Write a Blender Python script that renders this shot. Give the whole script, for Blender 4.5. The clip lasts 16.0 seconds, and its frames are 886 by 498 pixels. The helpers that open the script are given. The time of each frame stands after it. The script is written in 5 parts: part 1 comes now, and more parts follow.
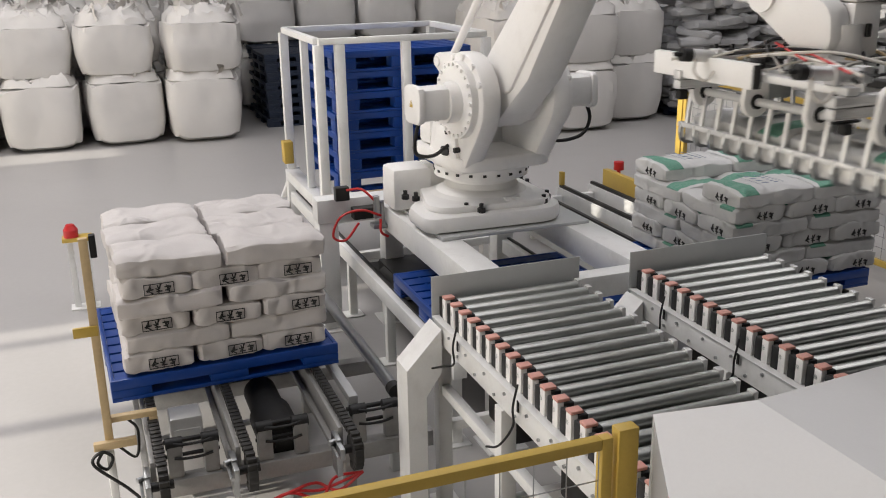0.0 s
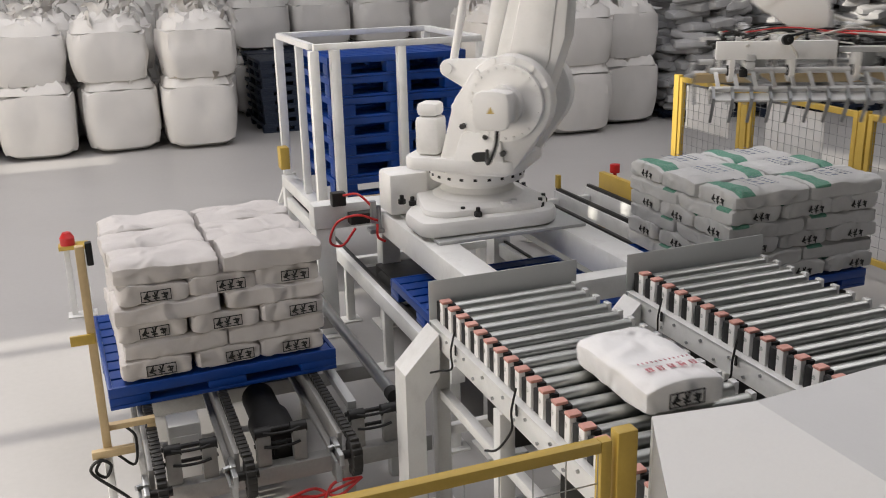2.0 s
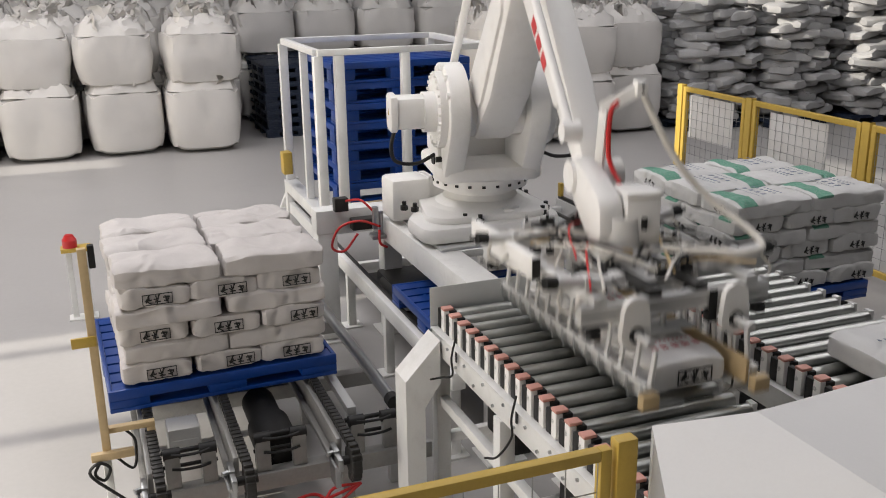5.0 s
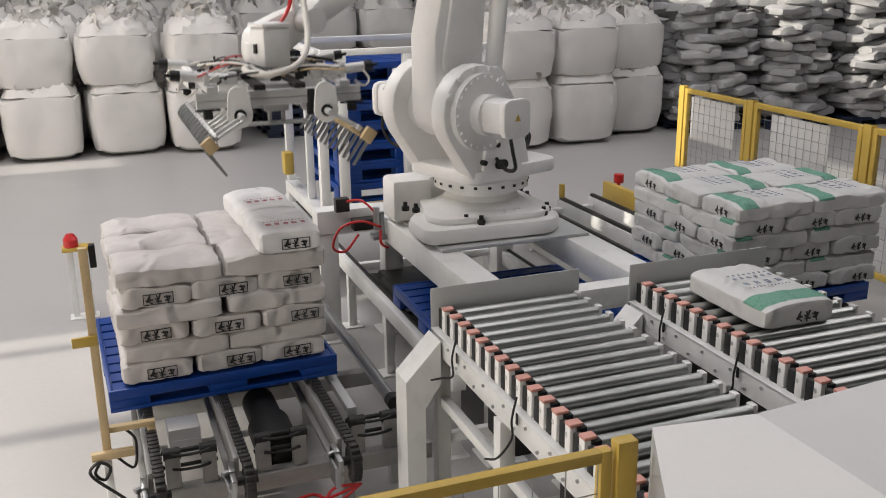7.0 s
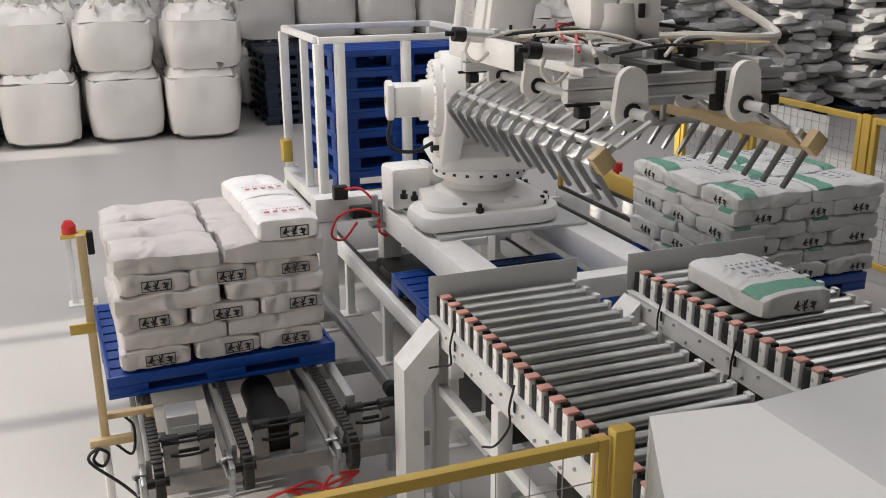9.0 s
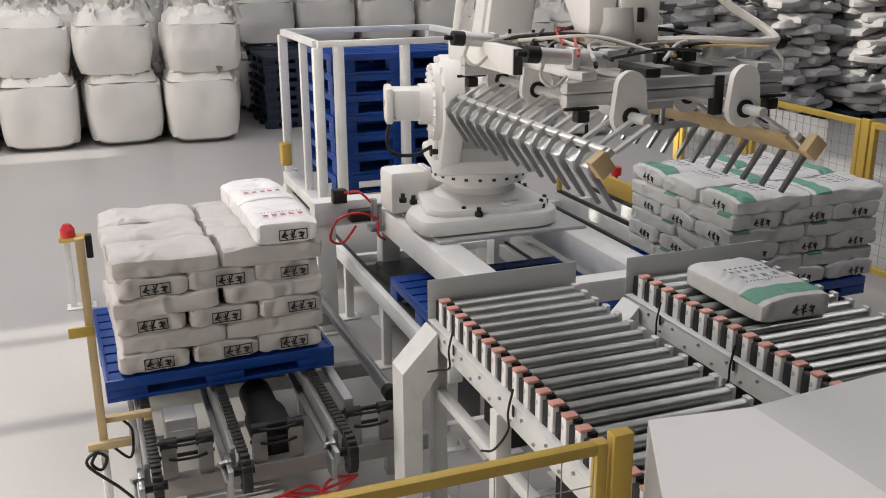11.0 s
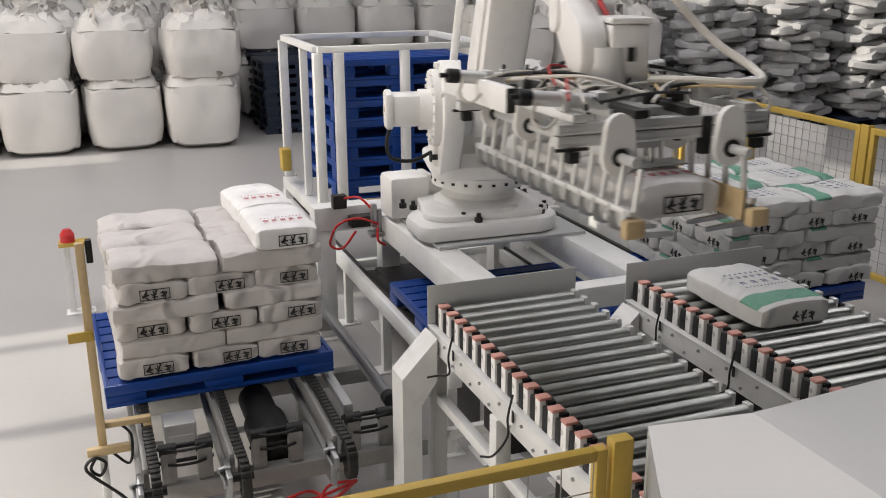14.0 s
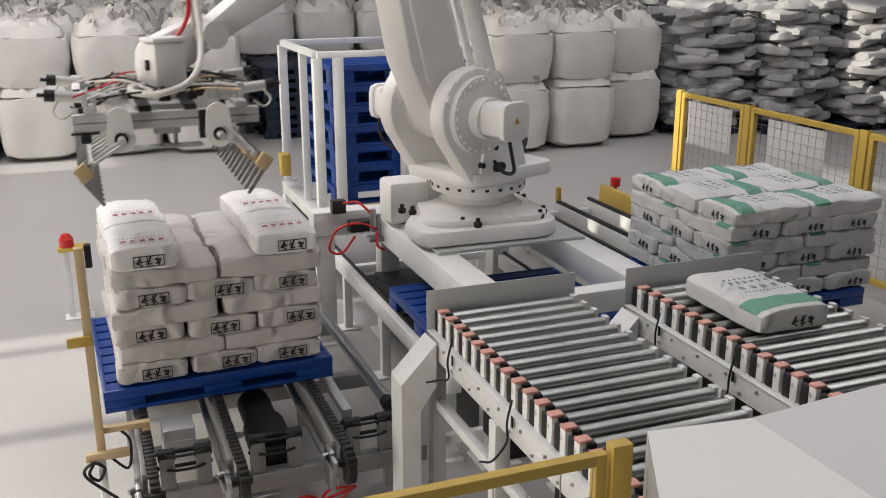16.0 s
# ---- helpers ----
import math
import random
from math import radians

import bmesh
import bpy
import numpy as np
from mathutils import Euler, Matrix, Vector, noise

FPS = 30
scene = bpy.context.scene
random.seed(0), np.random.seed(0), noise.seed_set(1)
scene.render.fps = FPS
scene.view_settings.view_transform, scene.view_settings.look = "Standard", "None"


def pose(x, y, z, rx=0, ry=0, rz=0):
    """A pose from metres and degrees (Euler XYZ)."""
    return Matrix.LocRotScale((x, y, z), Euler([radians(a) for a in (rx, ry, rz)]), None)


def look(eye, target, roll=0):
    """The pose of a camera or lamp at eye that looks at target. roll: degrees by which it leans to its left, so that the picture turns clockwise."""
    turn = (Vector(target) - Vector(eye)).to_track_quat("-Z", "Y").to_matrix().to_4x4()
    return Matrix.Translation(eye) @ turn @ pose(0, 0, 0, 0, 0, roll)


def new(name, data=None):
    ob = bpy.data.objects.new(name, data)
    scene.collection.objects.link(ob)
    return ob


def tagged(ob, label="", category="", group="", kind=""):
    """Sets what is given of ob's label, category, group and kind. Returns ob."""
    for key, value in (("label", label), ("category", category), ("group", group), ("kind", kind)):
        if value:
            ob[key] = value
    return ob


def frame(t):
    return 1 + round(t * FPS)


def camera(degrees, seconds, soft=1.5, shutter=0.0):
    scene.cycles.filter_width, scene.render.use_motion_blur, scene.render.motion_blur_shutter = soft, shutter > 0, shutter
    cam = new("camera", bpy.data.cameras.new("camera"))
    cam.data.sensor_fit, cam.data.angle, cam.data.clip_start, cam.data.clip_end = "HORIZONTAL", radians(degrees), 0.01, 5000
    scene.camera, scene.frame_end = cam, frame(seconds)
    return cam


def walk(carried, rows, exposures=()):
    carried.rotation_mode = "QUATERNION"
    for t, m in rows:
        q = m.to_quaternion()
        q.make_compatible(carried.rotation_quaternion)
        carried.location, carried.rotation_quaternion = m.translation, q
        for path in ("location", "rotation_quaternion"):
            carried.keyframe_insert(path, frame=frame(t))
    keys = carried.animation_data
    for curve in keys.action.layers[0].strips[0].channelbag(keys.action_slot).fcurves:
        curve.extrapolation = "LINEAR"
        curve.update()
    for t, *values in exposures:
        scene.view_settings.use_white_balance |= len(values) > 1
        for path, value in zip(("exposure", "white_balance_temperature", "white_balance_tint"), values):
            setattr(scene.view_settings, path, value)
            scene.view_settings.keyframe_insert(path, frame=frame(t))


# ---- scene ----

# ---------------- camera ----------------
cam = camera(50.034, 16.0, soft=1.0, shutter=0.5)
EYE = (0.046, -4.707, 2.698)
# seconds, tilt, turn, roll
LOOKS = (
    (0.0, 72.359, -20.589, -0.904),
    (0.5, 72.445, -20.540, -0.975),
    (1.0, 72.492, -20.589, -0.969),
    (1.5, 72.546, -20.701, -1.239),
    (2.0, 72.613, -20.783, -1.400),
    (2.5, 72.666, -20.779, -1.414),
    (3.0, 72.744, -20.737, -1.375),
    (3.5, 72.785, -20.679, -1.157),
    (4.0, 72.866, -20.703, -0.939),
    (6.5, 73.136, -20.606, -0.692),
    (7.0, 73.061, -20.615, -0.595),
    (7.5, 72.416, -20.749, -0.390),
    (8.0, 72.196, -20.716, -0.444),
    (8.5, 72.270, -20.705, -0.372),
    (9.0, 72.349, -20.711, -0.341),
    (11.5, 72.631, -20.796, -0.211),
    (12.0, 72.688, -20.789, -0.152),
    (12.5, 72.725, -20.772, -0.130),
    (13.0, 72.793, -20.744, -0.083),
    (13.5, 72.850, -20.759, -0.032),
    (14.0, 72.907, -20.799, -0.188),
    (14.5, 72.996, -20.812, -0.156),
    (15.0, 73.062, -20.810, -0.140),
    (15.5, 73.089, -20.821, -0.145),
    (16.0, 73.207, -20.848, -0.144),
)
walk(cam, [(t, Matrix.Translation(EYE) @ pose(0, 0, 0, rx, 0, rz) @ pose(0, 0, 0, 0, 0, roll)) for t, rx, rz, roll in LOOKS])

# ---------------- light ----------------
world = bpy.data.worlds.new("world")
scene.world = world
world.use_nodes = True
wn = world.node_tree
sky = wn.nodes.new("ShaderNodeTexSky")
sky.sky_type, sky.sun_disc, sky.sun_elevation, sky.sun_rotation = "NISHITA", False, radians(25), radians(270)
wn.links.new(sky.outputs[0], wn.nodes["Background"].inputs[0])
wn.nodes["Background"].inputs[1].default_value = 0.12


def area_lamp(name, eye, target, sx, sy, watts, colour):
    data = bpy.data.lights.new(name, "AREA")
    data.shape, data.size, data.size_y, data.energy, data.color = "RECTANGLE", sx, sy, watts, colour
    ob = new(name, data)
    ob.matrix_basis = look(eye, target)
    return tagged(ob, kind="structure")


# daylight from unseen west gate and roof lights, plus an added south-west fill lamp
area_lamp("gate_daylight", (-9.7, 8.0, 2.0), (0, 6.5, 0.8), 11, 3.7, 270, (1.0, 0.935, 0.875))
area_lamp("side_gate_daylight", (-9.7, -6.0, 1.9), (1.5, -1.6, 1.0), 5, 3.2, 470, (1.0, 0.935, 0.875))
area_lamp("roof_daylight", (-2.5, 4.2, 7.75), (-2.5, 3.2, 0), 3.0, 13, 860, (1.0, 0.945, 0.93))
area_lamp("roof_daylight", (3.5, 2.1, 7.75), (3.5, 1.4, 0), 3.0, 13, 260, (1.0, 0.945, 0.93))
area_lamp("roof_daylight", (9.0, 2.1, 7.75), (9.0, 1.6, 0), 2.4, 13, 330, (1.0, 0.945, 0.93))
sun_data = bpy.data.lights.new("sun", "SUN")
sun_data.energy, sun_data.angle, sun_data.color = 5.0, radians(0.6), (1.0, 0.93, 0.82)
sun = new("sun", sun_data)
sun.matrix_basis = look((-20, 0.0, 9.33), (0, 0.0, 0))
scene.view_settings.exposure = -0.2

# ---------------- materials ----------------


def mat(name, colour, rough=0.6, metal=0.0, vary=0.12, scale=3.0, fine=60.0, bump=0.15, dirt=None, dirt_amount=0.0, dirt_scale=1.2, depth=0.004, creases=None, band=None):
    m = bpy.data.materials.new(name)
    m.use_nodes = True
    nt = m.node_tree
    n, li = nt.nodes, nt.links
    b = n["Principled BSDF"]
    b.inputs["Roughness"].default_value, b.inputs["Metallic"].default_value = rough, metal
    co = n.new("ShaderNodeTexCoord")
    big = n.new("ShaderNodeTexNoise")
    big.inputs["Scale"].default_value, big.inputs["Detail"].default_value = scale, 5
    small = n.new("ShaderNodeTexNoise")
    small.inputs["Scale"].default_value, small.inputs["Detail"].default_value = fine, 3
    li.new(co.outputs["Object"], big.inputs["Vector"])
    li.new(co.outputs["Object"], small.inputs["Vector"])
    info = n.new("ShaderNodeObjectInfo")
    add = n.new("ShaderNodeMath")
    add.operation = "MULTIPLY_ADD"
    li.new(small.outputs["Fac"], add.inputs[0])
    add.inputs[1].default_value = 0.4
    li.new(big.outputs["Fac"], add.inputs[2])
    rnd = n.new("ShaderNodeMath")
    rnd.operation = "MULTIPLY_ADD"
    li.new(info.outputs["Random"], rnd.inputs[0])
    rnd.inputs[1].default_value = 0.25
    li.new(add.outputs[0], rnd.inputs[2])
    mp = n.new("ShaderNodeMapRange")
    mp.inputs["From Min"].default_value, mp.inputs["From Max"].default_value = 0.45, 1.15
    mp.inputs["To Min"].default_value, mp.inputs["To Max"].default_value = 1 - vary, 1 + vary * 0.5
    li.new(rnd.outputs[0], mp.inputs["Value"])
    hsv = n.new("ShaderNodeHueSaturation")
    hsv.inputs["Color"].default_value = (*colour, 1)
    li.new(mp.outputs[0], hsv.inputs["Value"])
    out = hsv.outputs[0]
    if dirt:
        stain = n.new("ShaderNodeTexNoise")
        stain.inputs["Scale"].default_value, stain.inputs["Detail"].default_value, stain.inputs["Roughness"].default_value = dirt_scale, 8, 0.7
        li.new(co.outputs["Object"], stain.inputs["Vector"])
        r = n.new("ShaderNodeMapRange")
        r.inputs["From Min"].default_value, r.inputs["From Max"].default_value = 0.5, 0.75
        r.inputs["To Max"].default_value = dirt_amount
        li.new(stain.outputs["Fac"], r.inputs["Value"])
        mx = n.new("ShaderNodeMix")
        mx.data_type = "RGBA"
        li.new(r.outputs[0], mx.inputs["Factor"])
        li.new(out, mx.inputs["A"])
        mx.inputs["B"].default_value = (*dirt, 1)
        out = mx.outputs["Result"]
    if band:
        # a printed band across the sack, slightly frayed, on its upper side
        y0, y1, ink = band
        xyz = n.new("ShaderNodeSeparateXYZ")
        li.new(co.outputs["Object"], xyz.inputs[0])
        wob = n.new("ShaderNodeMath")
        wob.operation = "MULTIPLY_ADD"
        li.new(big.outputs["Fac"], wob.inputs[0])
        wob.inputs[1].default_value = 0.02
        li.new(xyz.outputs["Y"], wob.inputs[2])
        fac = None
        for value, edge, sign in ((wob.outputs[0], y0 + 0.01, 1), (wob.outputs[0], y1 + 0.01, -1), (xyz.outputs["Z"], 0.092, 1)):
            e = n.new("ShaderNodeMapRange")
            e.inputs["From Min"].default_value, e.inputs["From Max"].default_value = edge - sign * 0.003, edge + sign * 0.003
            li.new(value, e.inputs["Value"])
            if fac is None:
                fac = e.outputs[0]
            else:
                q = n.new("ShaderNodeMath")
                q.operation = "MULTIPLY"
                li.new(fac, q.inputs[0])
                li.new(e.outputs[0], q.inputs[1])
                fac = q.outputs[0]
        worn = n.new("ShaderNodeMapRange")
        worn.inputs["From Min"].default_value, worn.inputs["From Max"].default_value = 0.25, 0.6
        worn.inputs["To Min"].default_value = 0.55
        li.new(small.outputs["Fac"], worn.inputs["Value"])
        q = n.new("ShaderNodeMath")
        q.operation = "MULTIPLY"
        li.new(fac, q.inputs[0])
        li.new(worn.outputs[0], q.inputs[1])
        mb = n.new("ShaderNodeMix")
        mb.data_type = "RGBA"
        li.new(q.outputs[0], mb.inputs["Factor"])
        li.new(out, mb.inputs["A"])
        mb.inputs["B"].default_value = (*ink, 1)
        out = mb.outputs["Result"]
    li.new(out, b.inputs["Base Color"])
    rr = n.new("ShaderNodeMapRange")
    rr.inputs["To Min"].default_value, rr.inputs["To Max"].default_value = max(rough - 0.1, 0.05), min(rough + 0.1, 1)
    li.new(big.outputs["Fac"], rr.inputs["Value"])
    li.new(rr.outputs[0], b.inputs["Roughness"])
    bp = n.new("ShaderNodeBump")
    bp.inputs["Strength"].default_value, bp.inputs["Distance"].default_value = bump, depth
    li.new(add.outputs[0], bp.inputs["Height"])
    if creases:
        # sharp folds in the cloth, each thing with its own
        size, deep = creases
        off = n.new("ShaderNodeVectorMath")
        off.operation = "MULTIPLY_ADD"
        li.new(info.outputs["Random"], off.inputs[0])
        off.inputs[1].default_value = (37, 19, 53)
        li.new(co.outputs["Object"], off.inputs[2])
        fold = n.new("ShaderNodeTexNoise")
        fold.noise_type = "RIDGED_MULTIFRACTAL"
        fold.inputs["Scale"].default_value, fold.inputs["Detail"].default_value, fold.inputs["Distortion"].default_value = size, 3, 0.8
        li.new(off.outputs[0], fold.inputs["Vector"])
        b2 = n.new("ShaderNodeBump")
        b2.inputs["Strength"].default_value, b2.inputs["Distance"].default_value = 0.8, deep
        li.new(fold.outputs["Fac"], b2.inputs["Height"])
        li.new(bp.outputs[0], b2.inputs["Normal"])
        bp = b2
    li.new(bp.outputs[0], b.inputs["Normal"])
    return m


M_FLOOR = mat("grey_epoxy_floor", (0.41, 0.40, 0.39), 0.40, 0, 0.1, 0.5, 25, 0.05, (0.33, 0.32, 0.31), 0.35, 0.6)
M_WALL = mat("hall_wall_paint", (0.08, 0.078, 0.077), 0.8, 0, 0.1, 0.8)
M_ROOF = mat("roof_sheet", (0.06, 0.06, 0.06), 0.7, 0, 0.1, 0.8)
M_FRAME = mat("light_grey_machine_paint", (0.76, 0.76, 0.74), 0.42, 0, 0.08, 4, 90, 0.05, (0.4, 0.38, 0.35), 0.3, 5)
M_PLATE = mat("grey_sheet_metal_paint", (0.45, 0.46, 0.455), 0.45, 0, 0.07, 3, 80, 0.04, (0.33, 0.33, 0.32), 0.2, 4)
# chain conveyor frame: dirty, and a darker grey than M_PLATE
M_CHAINFRAME = mat("oily_grey_frame_paint", (0.33, 0.325, 0.31), 0.42, 0, 0.2, 5, 80, 0.06, (0.10, 0.095, 0.09), 0.6, 5)
M_ROBOT = mat("white_robot_paint", (0.85, 0.84, 0.815), 0.38, 0, 0.05, 3, 120, 0.05, (0.5, 0.48, 0.44), 0.22, 6)
M_STEEL = mat("zinc_plated_steel", (0.42, 0.43, 0.43), 0.32, 0.9, 0.2, 9, 140, 0.08)
M_ROLLER = mat("galvanised_roller", (0.47, 0.48, 0.46), 0.33, 0.9, 0.15, 3, 60, 0.0, (0.24, 0.23, 0.22), 0.3, 5)
M_ALU = mat("aluminium_profile", (0.66, 0.66, 0.65), 0.38, 0.35, 0.12, 6, 120, 0.05)
M_BLACK = mat("black_rubber", (0.007, 0.007, 0.007), 0.6, 0, 0.3, 12)
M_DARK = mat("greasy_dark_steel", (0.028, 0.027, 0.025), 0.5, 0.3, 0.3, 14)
M_BLUE = mat("blue_pallet_plastic", (0.002, 0.046, 0.26), 0.38, 0, 0.2, 4, 60, 0.1, (0.03, 0.06, 0.2), 0.3, 3)
M_DKBLUE = mat("dark_blue_pallet_plastic", (0.005, 0.013, 0.033), 0.5, 0, 0.2, 4)
M_YELLOW = mat("yellow_safety_paint", (0.54, 0.37, 0.07), 0.45, 0, 0.12, 5, 80, 0.08, (0.35, 0.24, 0.05), 0.3, 6)
M_ORANGE = mat("copper_orange_cap", (0.66, 0.33, 0.27), 0.5, 0, 0.2, 12, 160, 0.1, (0.4, 0.2, 0.16), 0.35, 20)
M_RED = mat("red_plastic", (0.55, 0.02, 0.02), 0.35, 0, 0.1, 9)
M_BRASS = mat("worn_yellow_bracket", (0.56, 0.42, 0.23), 0.5, 0.0, 0.2, 8)
M_WOOD = mat("pale_timber", (0.55, 0.42, 0.26), 0.7, 0, 0.25, 9)
M_BAG = mat("woven_white_bag", (0.86, 0.85, 0.84), 0.62, 0, 0.12, 5, 220, 0.35, (0.47, 0.455, 0.43), 0.35, 4, 0.003, (6.0, 0.05))
M_BAG_DUSTY = mat("dust_covered_woven_bag", (0.60, 0.57, 0.55), 0.66, 0, 0.16, 5, 220, 0.35, (0.40, 0.37, 0.35), 0.4, 5, 0.003, (6.0, 0.05))
M_BAG_GREY = mat("dusty_woven_bag", (0.58, 0.58, 0.57), 0.62, 0, 0.14, 5, 220, 0.35, (0.40, 0.395, 0.38), 0.4, 5, 0.003, (6.0, 0.05), (-0.255, -0.135, (0.045, 0.24, 0.15)))
M_FIBC = mat("woven_bulk_bag_cloth", (0.68, 0.66, 0.63), 0.7, 0, 0.14, 2.2, 160, 0.35, (0.5, 0.47, 0.43), 0.25, 2.2, 0.006, (2.2, 0.012))
M_INK = mat("black_print", (0.03, 0.03, 0.03), 0.6, 0, 0.3, 30)
M_PINK = mat("faded_red_print", (0.55, 0.2, 0.22), 0.6, 0, 0.2, 30)
M_BLUEINK = mat("blue_print", (0.24, 0.28, 0.35), 0.6, 0, 0.2, 30)
M_HOSE = mat("white_cable_hose", (0.66, 0.63, 0.57), 0.5, 0, 0.1, 12)
M_COVER = mat("white_hood_paint", (0.68, 0.675, 0.66), 0.68, 0, 0.05, 2, 90, 0.04, (0.5, 0.48, 0.45), 0.2, 3)

# ---------------- mesh helpers ----------------


def finish(bm, name, material, smooth=True):
    me = bpy.data.meshes.new(name)
    bm.normal_update()
    bm.to_mesh(me)
    bm.free()
    for m in material if isinstance(material, (list, tuple)) else [material]:
        me.materials.append(m)
    if smooth:
        for p in me.polygons:
            p.use_smooth = True
        me.set_sharp_from_angle(angle=radians(38))
    return me


def part(name, bm, material, parent=None, label="", at=None):
    ob = new(name, finish(bm, name, material))
    ob.parent = parent
    if at is not None:
        ob.matrix_basis = at
    if label:
        tagged(ob, label)
    return ob


def share(name, me, parent=None, at=None):
    ob = new(name, me)
    ob.parent = parent
    if at is not None:
        ob.matrix_basis = at
    return ob


def thing(name, label, category, at=None, group="", kind=""):
    ob = new(name)
    ob.empty_display_size = 0.1
    if at is not None:
        ob.matrix_basis = at
    return tagged(ob, label, category, group, kind)


def box(bm, lo, hi, bevel=0.0, m=None):
    lo, hi = Vector(lo), Vector(hi)
    r = bmesh.ops.create_cube(bm, size=1.0)
    vs = r["verts"]
    for v in vs:
        v.co = Vector(((lo[i] + hi[i]) / 2 + v.co[i] * (hi[i] - lo[i]) for i in range(3)))
    if bevel:
        es = list({e for v in vs for e in v.link_edges})
        g = bmesh.ops.bevel(bm, geom=es, offset=bevel, segments=2, profile=0.5, affect="EDGES")
        vs = list({v for v in g["verts"]} | {v for v in vs if v.is_valid})
    if m is not None:
        bmesh.ops.transform(bm, matrix=m, verts=vs)
    return vs


def cyl(bm, a, b, r, seg=14, r2=None):
    a, b = Vector(a), Vector(b)
    d = b - a
    g = bmesh.ops.create_cone(bm, cap_ends=True, segments=seg, radius1=r, radius2=r if r2 is None else r2, depth=d.length)
    bmesh.ops.transform(bm, verts=g["verts"], matrix=Matrix.Translation((a + b) / 2) @ d.to_track_quat("Z", "Y").to_matrix().to_4x4())
    return g["verts"]


def bar(bm, a, b, w, h, bevel=0.0, up=(0, 0, 1)):
    """A straight bar of section w x h from a to b."""
    a, b = Vector(a), Vector(b)
    d = b - a
    y = d.normalized()
    x = y.cross(Vector(up))
    if x.length < 1e-4:
        x = Vector((1, 0, 0))
    x.normalize()
    z = x.cross(y)
    m = Matrix((x, y, z)).transposed().to_4x4()
    m.translation = (a + b) / 2
    return box(bm, (-w / 2, -d.length / 2, -h / 2), (w / 2, d.length / 2, h / 2), bevel, m)


def prism(bm, pts, depth, m=None):
    """A flat outline in x-z, given depth along y (centred)."""
    a = [bm.verts.new((x, -depth / 2, z)) for x, z in pts]
    b = [bm.verts.new((x, depth / 2, z)) for x, z in pts]
    n = len(pts)
    fs = [bm.faces.new(a), bm.faces.new(b[::-1])]
    for i in range(n):
        fs.append(bm.faces.new((a[i], b[i], b[(i + 1) % n], a[(i + 1) % n])))
    bmesh.ops.recalc_face_normals(bm, faces=fs)
    if m is not None:
        bmesh.ops.transform(bm, matrix=m, verts=a + b)
    return a + b


def hull(bm, circles, depth, seg=18, m=None, bevel=0.0):
    """A rounded plate round circles (x, z, r), thick along y."""
    pts = []
    for x, z, r in circles:
        pts += [(x + r * math.cos(2 * math.pi * i / seg), z + r * math.sin(2 * math.pi * i / seg)) for i in range(seg)]
    pts = sorted(set(pts))
    def half(ps):
        out = []
        for q in ps:
            while len(out) > 1 and (out[-1][0] - out[-2][0]) * (q[1] - out[-2][1]) - (out[-1][1] - out[-2][1]) * (q[0] - out[-2][0]) <= 1e-9:
                out.pop()
            out.append(q)
        return out
    ring = half(pts)[:-1] + half(pts[::-1])[:-1]
    vs = prism(bm, ring, depth, None)
    if bevel:
        es = [e for e in {e for v in vs for e in v.link_edges} if abs(e.verts[0].co.y - e.verts[1].co.y) < 1e-6]
        g = bmesh.ops.bevel(bm, geom=es, offset=bevel, segments=2, profile=0.5, affect="EDGES")
        vs = list(set(g["verts"]) | {v for v in vs if v.is_valid})
    if m is not None:
        bmesh.ops.transform(bm, matrix=m, verts=vs)
    return vs


def tube(bm, pts, r, seg=8, steps=6):
    """A smooth hose through points."""
    P = [Vector(p) for p in pts]
    Q = [P[0] * 2 - P[1]] + P + [P[-1] * 2 - P[-2]]
    line = []
    for i in range(1, len(Q) - 2):
        for k in range(steps):
            s = k / steps
            line.append(0.5 * (2 * Q[i] + (Q[i + 1] - Q[i - 1]) * s + (2 * Q[i - 1] - 5 * Q[i] + 4 * Q[i + 1] - Q[i + 2]) * s * s + (3 * Q[i] - Q[i - 1] - 3 * Q[i + 1] + Q[i + 2]) * s ** 3))
    line.append(P[-1])
    rings = []
    side = Vector((0.31, 0.52, 0.79))
    for i, c in enumerate(line):
        d = (line[min(i + 1, len(line) - 1)] - line[max(i - 1, 0)]).normalized()
        x = (side - d * side.dot(d)).normalized()
        y = d.cross(x)
        side = x
        rings.append([bm.verts.new(c + r * (math.cos(2 * math.pi * j / seg) * x + math.sin(2 * math.pi * j / seg) * y)) for j in range(seg)])
    for a, b in zip(rings, rings[1:]):
        for j in range(seg):
            bm.faces.new((a[j], a[(j + 1) % seg], b[(j + 1) % seg], b[j]))
    bm.faces.new(rings[0][::-1])
    bm.faces.new(rings[-1])


